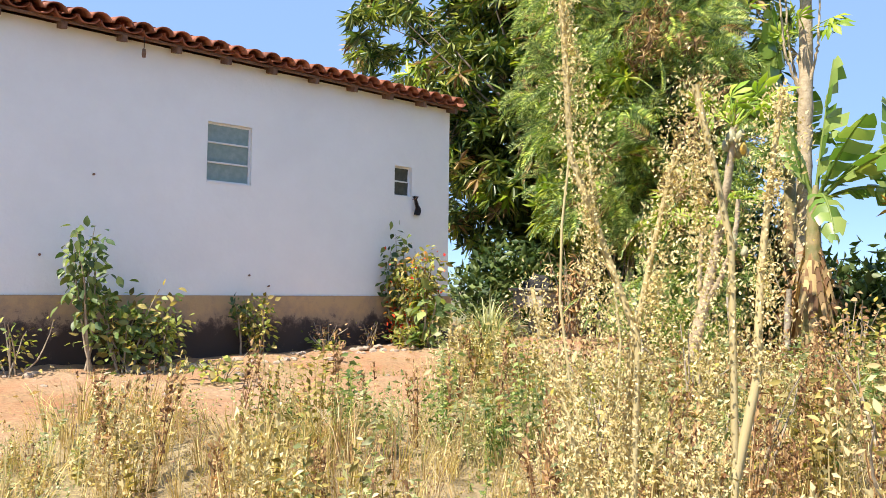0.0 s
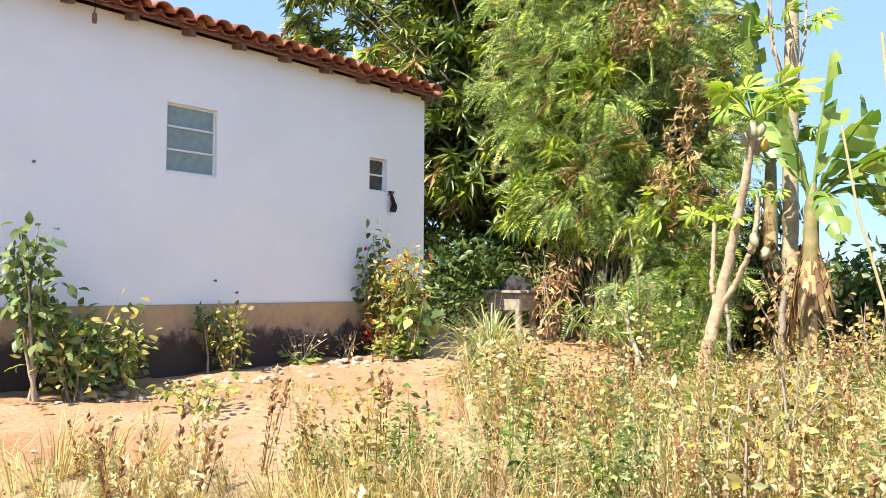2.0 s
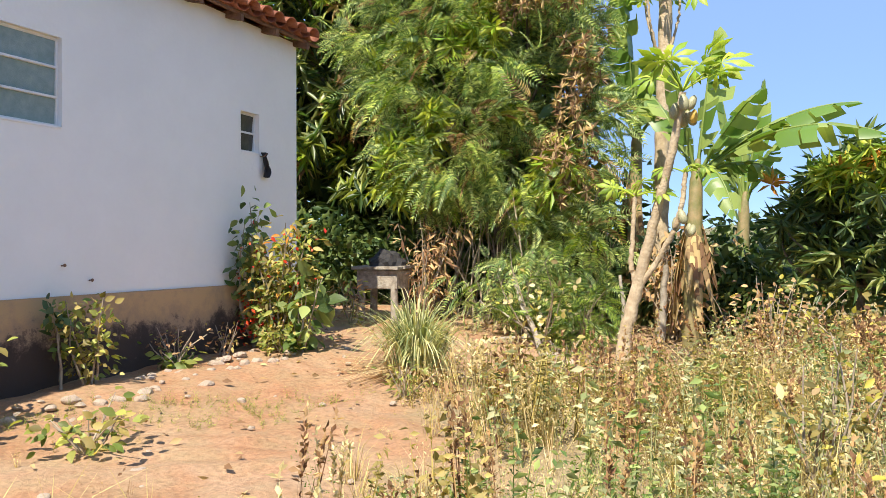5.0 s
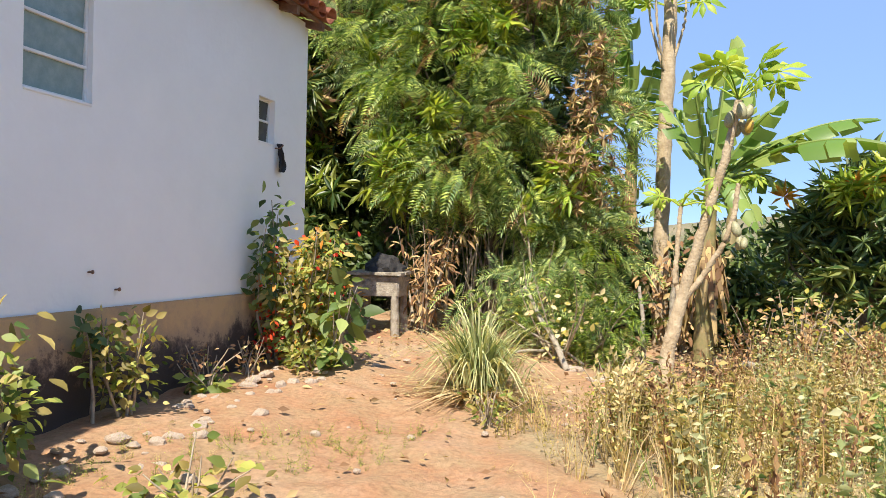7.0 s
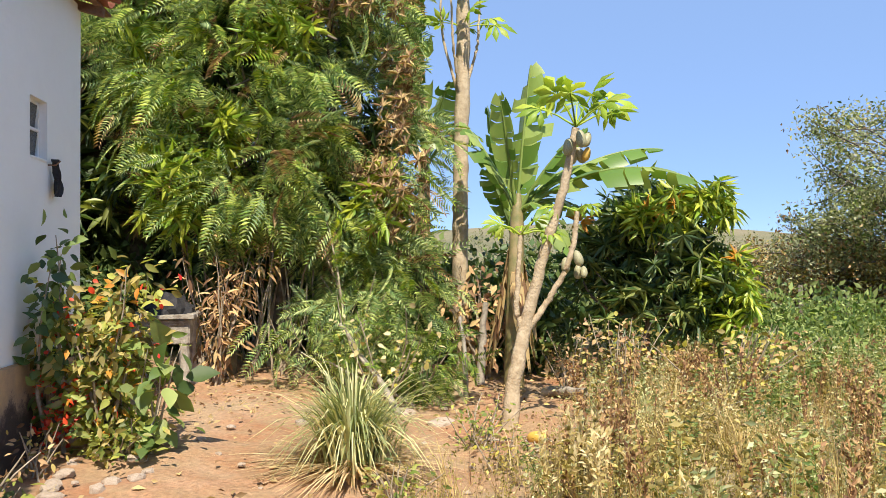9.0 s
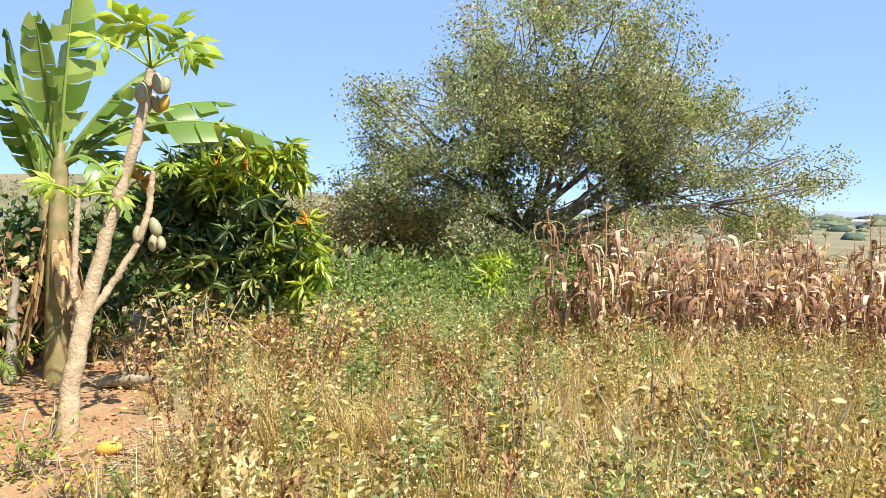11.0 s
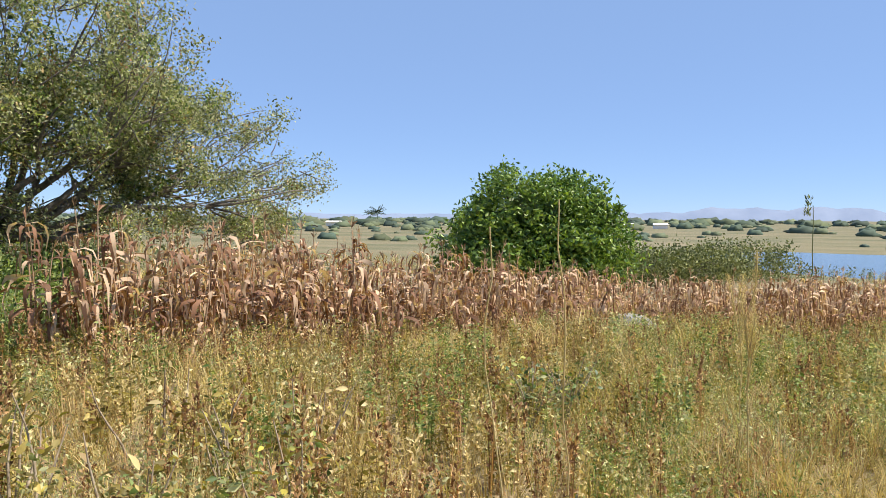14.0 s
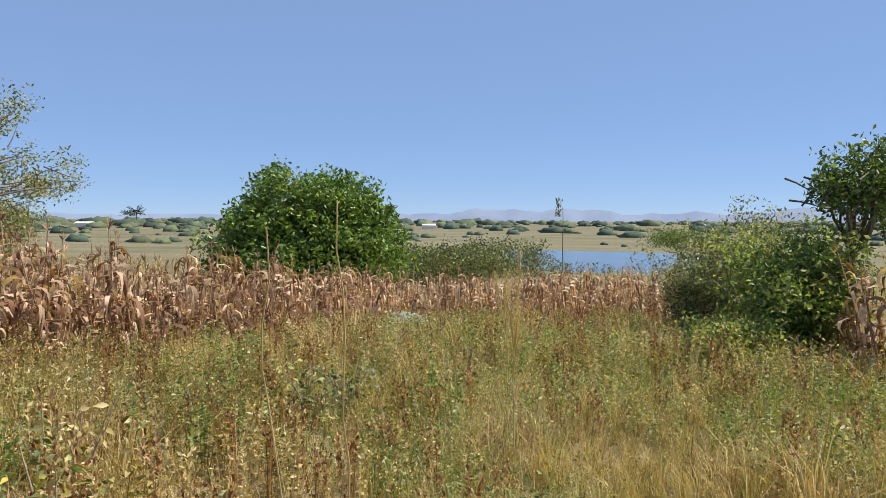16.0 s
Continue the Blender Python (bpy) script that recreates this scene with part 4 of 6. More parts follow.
def papaya_crown(ob, top, n, size, rng, droop=0.1, rise=0.55):
    top = np.asarray(top, float)
    a = np.arange(n) * 2.4 + rng.uniform(0, 0.5, n)
    el = rng.uniform(droop, rise, n)
    way = np.stack([np.cos(a), np.sin(a), el], 1)
    sz = size * rng.uniform(0.75, 1.15, n)
    mass("foliage", stamp(*PAPAYA_LEAF, np.repeat(top[None], n, 0), frames_along(way, rng), sz), M_PAPAYA_LEAF, ob)
    w = unit(way)
    mass("stalk_spray", joined([tube([top, top + w[k] * sz[k] * 0.32 + (0, 0, 0.02), top + w[k] * sz[k] * 0.62], [0.010, 0.008, 0.006], 5) for k in range(n)]), M_PAPAYA_LEAF, ob)


def fruit_mesh():
    bm = bmesh.new()
    bmesh.ops.create_uvsphere(bm, u_segments=12, v_segments=8, radius=1)
    for q in bm.verts:
        k = q.co.z
        q.co.x *= 0.62 + 0.10 * (-k)
        q.co.y *= 0.62 + 0.10 * (-k)
    for f in bm.faces:
        f.smooth = True
    me = bpy.data.meshes.new("fruit")
    bm.to_mesh(me)
    bm.free()
    me.materials.append(M_FRUIT)
    return me


FRUIT = fruit_mesh()
FRUIT_B = FRUIT.copy()
FRUIT_B.materials.clear()
FRUIT_B.materials.append(M_FRUIT_RIPE)


def fruits(ob, centre, n, size, rng, ripe=1):
    for k in range(n):
        a, dz = k * 2.4, 0.06 * (k % 3) - 0.08
        f = new("fruit", FRUIT_B if k < ripe else FRUIT)
        s = size * rng.uniform(0.8, 1.15)
        f.matrix_basis = Matrix.LocRotScale((centre[0] + math.cos(a) * 0.085, centre[1] + math.sin(a) * 0.085, centre[2] + dz), Euler((rng.normal(0, 0.3), rng.normal(0, 0.3), a)), (s, s, s * 1.1))
        under(f, ob)


def scarred(points, radii, rng):
    """A trunk with the swollen rings that fallen leaves leave behind."""
    p = np.asarray(points, float)
    t = np.linspace(0, len(p) - 1, 40)
    q = np.stack([np.interp(t, np.arange(len(p)), p[:, k]) for k in range(3)], 1)
    r = np.interp(t, np.arange(len(p)), radii) * (1 + 0.045 * np.sin(t * 23) + rng.normal(0, 0.025, 40))
    q[1:-1, :2] += rng.normal(0, 0.004, (38, 2))
    return tube(q, r, 10)


def build_papayas():
    rng = np.random.default_rng(71)
    z = gz(-3.83, 8.4)
    ob = empty("papaya_tree", -3.83, 8.4, z, "leaning forked papaya tree with pale trunk and ripening fruit", "tree", "papaya trees")
    arrays_part("trunk", scarred([(-3.84, 8.39, z - 0.1), (-3.78, 8.42, z + 0.4), (-3.66, 8.46, 1.62), (-3.50, 8.42, 2.25), (-3.33, 8.33, 2.85), (-3.24, 8.28, 3.35)], [0.078, 0.066, 0.058, 0.046, 0.040, 0.032], rng), M_PAPAYA_BARK, ob, smooth=True)
    arrays_part("branch", scarred([(-3.66, 8.46, 1.56), (-3.50, 8.43, 1.78), (-3.32, 8.36, 2.1), (-3.25, 8.33, 2.35), (-3.22, 8.32, 2.62)], [0.032, 0.028, 0.026, 0.025, 0.022], rng), M_PAPAYA_BARK, ob, smooth=True)
    arrays_part("branch", scarred([(-3.69, 8.46, 1.56), (-3.74, 8.47, 1.75), (-3.72, 8.47, 2.1), (-3.70, 8.46, 2.45)], [0.028, 0.024, 0.022, 0.02], rng), M_PAPAYA_BARK, ob, smooth=True)
    papaya_crown(ob, (-3.24, 8.28, 3.36), 9, 0.58, rng, 0.3, 1.7)
    papaya_crown(ob, (-3.22, 8.32, 2.62), 4, 0.32, rng)
    papaya_crown(ob, (-3.70, 8.46, 2.42), 7, 0.36, rng, 0.0, 0.7)
    fruits(ob, (-3.23, 8.28, 3.2), 7, 0.07, rng, 1)
    fruits(ob, (-3.25, 8.33, 2.17), 4, 0.065, rng, 0)

    z = gz(-3.8, 11.2)
    ob = empty("papaya_tree", -3.8, 11.2, z, "tall old papaya tree with a straight pale trunk", "tree", "papaya trees")
    arrays_part("trunk", scarred([(-3.8, 11.2, z - 0.1), (-3.82, 11.2, z + 1.2), (-3.80, 11.2, z + 2.6), (-3.76, 11.2, z + 3.9), (-3.74, 11.2, z + 5.5)], [0.11, 0.10, 0.095, 0.09, 0.07], rng), M_PAPAYA_BARK, ob, smooth=True)
    for dx, dy, h in ((-0.28, 0.05, 1.9), (-0.18, -0.25, 1.6), (0.25, -0.05, 1.7)):
        arrays_part("branch", scarred([(-3.78, 11.2, z + 3.3), (-3.78 + dx * 0.8, 11.2 + dy, z + 3.3 + h * 0.45), (-3.78 + dx, 11.2 + dy * 1.3, z + 3.3 + h)], [0.020, 0.016, 0.010], rng), M_PAPAYA_BARK, ob, smooth=True)
        papaya_crown(ob, (-3.78 + dx, 11.2 + dy * 1.3, z + 3.3 + h), 5, 0.5, rng)
    papaya_crown(ob, (-3.74, 11.2, z + 5.5), 10, 0.9, rng, -0.2, 0.7)
    papaya_crown(ob, (-3.76, 11.2, z + 4.3), 6, 0.6, rng, -0.2, 0.5)


build_papayas()


def banana_leaf(base, tip, lift, width, rng, torn=True):
    """A long leaf that arches from base to tip, its halves folded and torn into strips. Returns blade and rib arrays."""
    base, tip = np.asarray(base, float), np.asarray(tip, float)
    n = 22
    t = np.linspace(0, 1, n)
    mid = base + (tip - base) * t[:, None] + np.array((0, 0, 1)) * (lift * 4 * t * (1 - t))[:, None]
    d = unit(np.gradient(mid, axis=0))
    side = unit(np.cross(d, np.array((0, 0, 1.0)) + 0.001))
    up = np.cross(side, d)
    w = width * np.clip(np.sin(np.pi * np.clip((t - 0.14) / 0.88, 0, 1)) ** 0.6, 0.0, 1)
    pcs = []
    for s in (-1, 1):
        k = 1
        while k < n - 1:
            run = rng.integers(1, 4) if torn else n
            e = min(k + run, n - 1)
            i = np.arange(k, e + 1)
            drop = rng.uniform(0.15, 0.75) if torn else 0.3
            shr = 0.93 if torn else 1
            a = mid[i]
            c = mid[i[0]] + (mid[i] - mid[i[0]]) * shr
            b = c + (s * side[i] * math.cos(drop) + up[i] * (0.25 - math.sin(drop))) * w[i][:, None] * 0.55
            e2 = c + (s * side[i] * math.cos(drop) * 0.9 + up[i] * (0.15 - 1.35 * math.sin(drop))) * w[i][:, None] + d[i] * 0.05
            v = np.concatenate([a, b, e2])
            m = len(i)
            j = np.arange(m - 1)
            f = np.concatenate([np.stack([j, j + 1, m + j + 1, m + j], 1), np.stack([m + j, m + j + 1, 2 * m + j + 1, 2 * m + j], 1)])
            pcs.append((v, f))
            k = e
    return joined(pcs), tube(mid, np.linspace(0.028, 0.005, n), 5)


def banana(x, y, h, leaves, label, seed, dry=10):
    rng = np.random.default_rng(seed)
    z = gz(x, y)
    ob = empty("banana_plant", x, y, z, label, "banana plant", "banana plants")
    arrays_part("stem", tube([(x, y, z - 0.05), (x + 0.02, y, z + h * 0.5), (x + 0.05, y - 0.02, z + h), (x + 0.07, y, z + h + 0.25)], [0.12, 0.10, 0.075, 0.03], 10), M_BANANA_STEM, ob, smooth=True)
    for dx, dy, dz, lift, w in leaves:
        blade, rib = banana_leaf((x + 0.05, y, z + h), (x + dx, y + dy, z + h + dz), lift, w, rng)
        leaf = arrays_part("leaf", blade, M_BANANA, ob)
        under(arrays_part("rib", rib, M_BANANA), leaf)
    for k in range(dry):
        a = rng.uniform(0, 6.28)
        blade, rib = banana_leaf((x, y, z + h * rng.uniform(0.75, 1.0)), (x + 0.28 * math.cos(a), y + 0.28 * math.sin(a), z + h * rng.uniform(0.05, 0.4)), 0.10, 0.07, rng)
        arrays_part("dry_leaf", blade, M_DRYLEAF, ob, "withered brown leaf hanging down")
    return ob


banana(-3.35, 10.3, 1.95, [(1.85, -0.7, 0.35, 0.30, 0.30), (1.7, -0.2, 0.75, 0.22, 0.24), (0.25, 0.1, 1.75, 0.05, 0.34), (0.75, -0.3, 0.95, 0.1, 0.28), (1.0, 0.4, 0.05, 0.18, 0.26), (0.5, -0.55, -0.45, 0.3, 0.22), (-0.5, 0.3, 1.1, 0.1, 0.25), (1.2, 0.2, 0.55, 0.25, 0.25), (-0.2, -0.3, 1.3, 0.05, 0.2)],
       "banana plant with torn green leaves arching to one side", 81)
banana(-4.25, 11.7, 2.5, [(-0.1, -0.2, 2.3, 0.0, 0.36), (0.35, -0.3, 1.1, 0.1, 0.34), (-0.5, -0.2, 1.2, 0.1, 0.3), (0.8, -0.1, 0.4, 0.25, 0.3), (0.15, -0.5, 0.2, 0.35, 0.3), (-0.7, -0.4, 0.1, 0.3, 0.3)],
       "banana plant with broad upright leaves among the trees", 82, 8)
banana(-2.9, 12.4, 1.7, [(-0.3, 0, 1.9, 0.0, 0.22), (0.3, 0.1, 1.8, 0.0, 0.22), (0.5, -0.3, 0.9, 0.15, 0.22), (-0.4, -0.3, 1.0, 0.1, 0.22), (0.0, 0.2, 1.4, 0.0, 0.2)],
       "slender banana plant with dark narrow leaves against the sky", 83, 4)


def build_mango_bush():
    rng = np.random.default_rng(91)
    x, y = -1.6, 10.75
    ob = crown_tree("young_mango_tree", "young mango tree with dark leaves and bright yellow-green new growth", (x, y), [(x, y, 1.15), (x + 0.05, y, 1.5)], 0.06,
                    [((x + 0.1, y, 2.4), (0.85, 0.8, 0.75)), ((x + 0.6, y - 0.2, 1.95), (0.55, 0.55, 0.55)), ((x - 0.4, y, 2.1), (0.5, 0.5, 0.5)), ((x + 0.1, y - 0.3, 1.7), (0.7, 0.45, 0.3))],
                    330, [(M_MANGO, 0.4), (M_DARKSHRUB, 0.6)], WHORL, 0.23, rng, M_BARK, limbs=14, limb_r=0.03, lean_down=0.1)
    p, away = clump_places(rng, [((x + 0.85, y - 0.45, 1.85), (0.4, 0.3, 0.6)), ((x + 0.5, y - 0.5, 2.85), (0.45, 0.3, 0.35)), ((x - 0.1, y - 0.6, 2.7), (0.5, 0.25, 0.3))], 120, 0.4)
    mass("crown", stamp(*WHORL, p, frames_along(away * 0.6 + np.array((0, 0, -0.2)), rng), 0.22 * rng.uniform(0.7, 1.2, len(p))), M_MANGO_NEW, ob, "bright yellow-green young leaves")
    p = np.array([(x + 0.75, y - 0.5, 2.8), (x - 0.2, y - 0.6, 2.75), (x + 0.1, y - 0.65, 2.85), (x + 0.9, y - 0.55, 2.2), (x - 0.9, y - 0.3, 2.65)])
    mass("new_growth", stamp(*WHORL, p, frames_along(np.tile((0.1, -0.2, -1.0), (5, 1)), rng), np.full(5, 0.2)), M_ORANGELEAF, ob, "orange new shoots")


build_mango_bush()


# ---- things under the trees ----
def build_bench():
    x, y = -6.98, 9.5
    z = gz(x, y)
    ob = empty("rough_table", x, y, z, "rough grey wooden table on thick legs behind the house", "table")
    rng = np.random.default_rng(12)
    for k in range(3):
        bm = bmesh.new()
        slab(bm, (x - 0.33, y - 0.26 + 0.17 * k, z + 0.66 + 0.006 * k), (x + 0.33, y - 0.1 + 0.17 * k, z + 0.70 + 0.006 * k), 0.006)
        bmesh.ops.rotate(bm, verts=bm.verts, cent=(x, y, z), matrix=Matrix.Rotation(rng.normal(0, 0.03), 3, "Z"))
        under(part("top_board", bm, M_OLDWOOD), ob)
    bm = bmesh.new()
    slab(bm, (x - 0.28, y - 0.2, z + 0.42), (x + 0.28, y + 0.2, z + 0.655), 0.01)
    under(part("apron", bm, M_OLDWOOD), ob)
    for dx in (-0.24, 0.24):
        for dy in (-0.16, 0.16):
            arrays_part("leg", tube([(x + dx, y + dy, z - 0.05), (x + dx * 0.97, y + dy, z + 0.2), (x + dx * 0.94, y + dy, z + 0.5)], [0.055, 0.05, 0.045], 7), M_OLDWOOD, ob)
    bag = bmesh.new()
    bmesh.ops.create_icosphere(bag, subdivisions=3, radius=1)
    for q in bag.verts:
        n = q.co.normalized()
        r = 1 + 0.3 * noise.noise(n * 2.3)
        q.co = Vector((x + 0.03 + n.x * 0.24 * r, y + n.y * 0.18 * r, z + 0.70 + max(n.z, 0) * 0.2 * r))
    tagged(part("tarpaulin", bag, M_BLACK), "dark folded tarpaulin lying on the rough table", "tarpaulin")


build_bench()


def stump(x, y, r, h, seed):
    rng = np.random.default_rng(seed)
    z = gz(x, y)
    tagged(arrays_part("tree_stump", tube([(x, y, z - 0.05), (x, y, z + h * 0.3), (x + 0.02, y, z + h * 0.8), (x + 0.02, y, z + h), (x + 0.02, y, z + h + 0.002)], [r * 1.2, r, r * 0.95, r * 0.85, 0.01], 11), M_BARK), "grey weathered tree stump beneath the feathery tree", "stump")


stump(-6.55, 10.15, 0.17, 0.28, 1)


def log(a, b, r, label, name="fallen_branch", mat=None):
    rng = np.random.default_rng(int(abs(a[0] * 100)))
    p = bow(a, b, rng, 8, 0.03)
    tagged(arrays_part(name, tube(p, np.linspace(r, r * 0.6, 8), 7), mat or M_OLDWOOD), label, "branch")


log((-4.75, 8.9, gz(-4.75, 8.9)), (-5.3, 9.6, 1.55), 0.035, "pale dead branch leaning into the shrubs")
log((-4.6, 9.1, gz(-4.6, 9.1) + 0.05), (-5.6, 9.5, 1.35), 0.014, "thin bent dead branch leaning beside the lemongrass")
log((-3.1, 9.9, gz(-3.1, 9.9) + 0.02), (-2.8, 9.4, gz(-2.8, 9.4) + 0.12), 0.06, "short thick piece of cut trunk on the soil")
log((-3.72, 10.4, gz(-3.72, 10.4)), (-3.70, 10.4, 1.75), 0.055, "short upright pale post among dry banana leaves", "post")
log((-5.4, 9.0, gz(-5.4, 9.0) + 0.03), (-4.7, 9.7, gz(-4.7, 9.7) + 0.05), 0.02, "thin stick lying on the reddish soil")
log((-4.0, 9.7, gz(-4, 9.7)), (-4.05, 9.7, 1.6), 0.03, "thin grey stake standing in the soil", "post")


def fallen_fruit():
    f = new("fallen_fruit", FRUIT_B)
    f.matrix_basis = Matrix.LocRotScale((-3.71, 7.9, gz(-3.71, 7.9) + 0.05), Euler((1.4, 0.2, 0.6)), (0.08, 0.08, 0.10))
    tagged(f, "fallen yellow papaya lying on dry stalks", "fruit")


fallen_fruit()


def fallen_stalks():
    rng = np.random.default_rng(14)
    pcs = []
    for k in range(70):
        x, y = -3.45 + rng.normal(0, 0.35), 7.6 + rng.normal(0, 0.3)
        a = rng.uniform(0, 3.14)
        L = rng.uniform(0.15, 0.5)
        p = [(x + s * L * math.cos(a), y + s * L * math.sin(a), gz(x + s * L * math.cos(a), y + s * L * math.sin(a)) + 0.015 + rng.uniform(0, 0.02)) for s in (-0.5, 0, 0.5)]
        pcs.append(tube(p, [0.008, 0.007, 0.004], 5))
    tagged(arrays_part("fallen_stalks", joined(pcs), M_TWIG), "dry leaf stalks strewn on the soil under the papaya", "litter", kind="stuff")


fallen_stalks()

# shrubs round the clearing
shrub("dry_shrub", "tangle of dry hanging leaves beside the rough table", -6.5, 9.75, 1.4, 0.45, 420, [(M_DRYLEAF, 0.3), (M_REDWEED, 0.7)], (LEAF_V * np.array((0.8, 1, 1)), LEAF_F), 0.13, 113, 12, down=0.9)
shrub("dry_shrub", "dry twiggy shrub at the foot of the rough table", -7.2, 9.1, 0.6, 0.5, 160, [(M_REDWEED, 0.6), (M_SHRUB, 0.4)], LANCE, 0.08, 114, 12)
shrub("ferny_shrub", "fresh green ferny shrub below the feathery tree", -4.55, 9.55, 0.75, 0.75, 150, [(M_GREEN, 0.7), (M_FEATHER, 0.3)], FINE_FROND, 0.26, 101, 9, down=0.1)
shrub("ferny_shrub", "green ferny shrub mixed with dead twigs", -5.2, 9.75, 1.25, 0.9, 170, [(M_FEATHER, 0.8), (M_GREEN, 0.2)], FINE_FROND, 0.3, 102, 9, down=0.2)
shrub("vine_shrub", "pale dry vine with round papery leaves over the shrubs", -4.9, 9.3, 1.0, 0.9, 170, [(M_SEED, 0.6), (M_YELLOWLEAF, 0.2), (M_WEED, 0.2)], ONE_LEAF, 0.07, 103, 8)
shrub("dry_shrub", "dry brown shrub with few yellow leaves by the young mango", -2.45, 9.2, 0.95, 0.9, 330, [(M_REDWEED, 0.45), (M_YELLOWLEAF, 0.15), (M_WEED, 0.4)], ONE_LEAF, 0.065, 104, 14)
shrub("dry_shrub", "dry brown shrub with few yellow leaves by the young mango", -1.5, 8.9, 1.0, 1.1, 380, [(M_REDWEED, 0.3), (M_YELLOWLEAF, 0.2), (M_WEED, 0.5)], ONE_LEAF, 0.065, 105, 14)
shrub("dry_shrub", "dry reddish shrub standing before the banana plant", -2.9, 9.75, 0.7, 0.6, 200, [(M_REDWEED, 0.8), (M_WEED, 0.2)], LANCE, 0.06, 106, 10)
shrub("dry_shrub", "tangle of dry brown stems under the banana leaves", -3.6, 10.8, 1.5, 0.8, 300, [(M_REDWEED, 0.7), (M_DRYLEAF, 0.3)], LANCE, 0.12, 107, 18, down=0.8)
shrub("leafy_weed", "small green weed growing beside the papaya trunk", -4.25, 7.75, 0.42, 0.4, 190, [(M_SHRUB, 0.7), (M_WEED, 0.3)], LANCE, 0.05, 108, 12)
shrub("leafy_weed", "small green weed with yellow leaves on bare soil", -4.2, 7.1, 0.3, 0.4, 110, [(M_WEED, 0.7), (M_YELLOWLEAF, 0.2)], LANCE, 0.05, 109, 9)
shrub("leafy_weed", "pale silvery weed at the edge of the soil", -2.6, 7.55, 0.42, 0.75, 330, [(M_SEED, 0.35), (M_WEED, 0.65)], ONE_LEAF, 0.045, 110, 16)
shrub("leafy_weed", "low green weed on the bare soil beside lemongrass", -5.0, 6.1, 0.25, 0.35, 120, [(M_SHRUB, 0.6), (M_WEED, 0.4)], LANCE, 0.05, 111, 9)
shrub("leafy_weed", "bright green broad-leaved weed on the bare soil", -5.9, 4.1, 0.25, 0.5, 90, [(M_WEED, 0.3), (M_SHRUB, 0.7)], ONE_LEAF, 0.075, 112, 9)


# ---- tall seed stalks near the start of the walk ----
def seed_stalk(x, y, h, heads, seed, lean=(0, 0), r=0.012):
    rng = np.random.default_rng(seed)
    z = gz(x, y)
    ob = empty("seed_stalk", x, y, z, "tall dry stalk with fluffy straw-coloured seed heads" if heads else "tall bare straw-coloured stalk standing in the weeds", "weed", "tall dry seed stalks")
    top = np.array((x + lean[0], y + lean[1], z + h))
    main = bow((x, y, z - 0.05), top, rng, 9, 0.03)
    arrays_part("stalk", tube(main, np.linspace(r, 0.004, 9), 6), M_SEED, ob)
    spikes = [(main[5], main[8])]
    for k in range(heads):
        s = main[rng.integers(3, 7)]
        e = s + np.array((rng.normal(0, 0.07), rng.normal(0, 0.07), rng.uniform(0.2, 0.5)))
        c = bow(s, e, rng, 5, 0.08)
        arrays_part("side_stalk", tube(c, np.linspace(0.006, 0.003, 5), 5), M_SEED, ob)
        spikes.append((c[1], c[4]))
    if not heads:
        return
    p, w = [], []
    for a, b in spikes:
        n = int(7500 * np.linalg.norm(b - a)) + 20
        t = rng.random((n, 1))
        knot = 0.5 + 0.5 * np.sin(t * 19 + rng.uniform(0, 6))
        p.append(a + (b - a) * t + rng.normal(0, 1, (n, 3)) * (0.006 + 0.014 * knot))
        w.append(unit(b - a) + rng.normal(0, 0.8, (n, 3)))
    p, w = np.concatenate(p), np.concatenate(w)
    mass("seed_fluff", stamp(DIAMOND_V, DIAMOND_F, p, frames_along(w, rng), 0.0052 * rng.uniform(0.6, 1.4, len(p))), M_SEED, ob)


seed_stalk(0.06, 1.79, 1.80, 4, 1, (-0.03, 0.04), 0.005)
seed_stalk(0.13, 1.83, 1.62, 2, 2, (0.05, 0.03), 0.004)
seed_stalk(-0.95, 3.05, 2.10, 0, 5, (-0.16, 0.02), 0.006)
seed_stalk(-1.20, 3.30, 1.75, 0, 6, (-0.08, 0.05), 0.005)


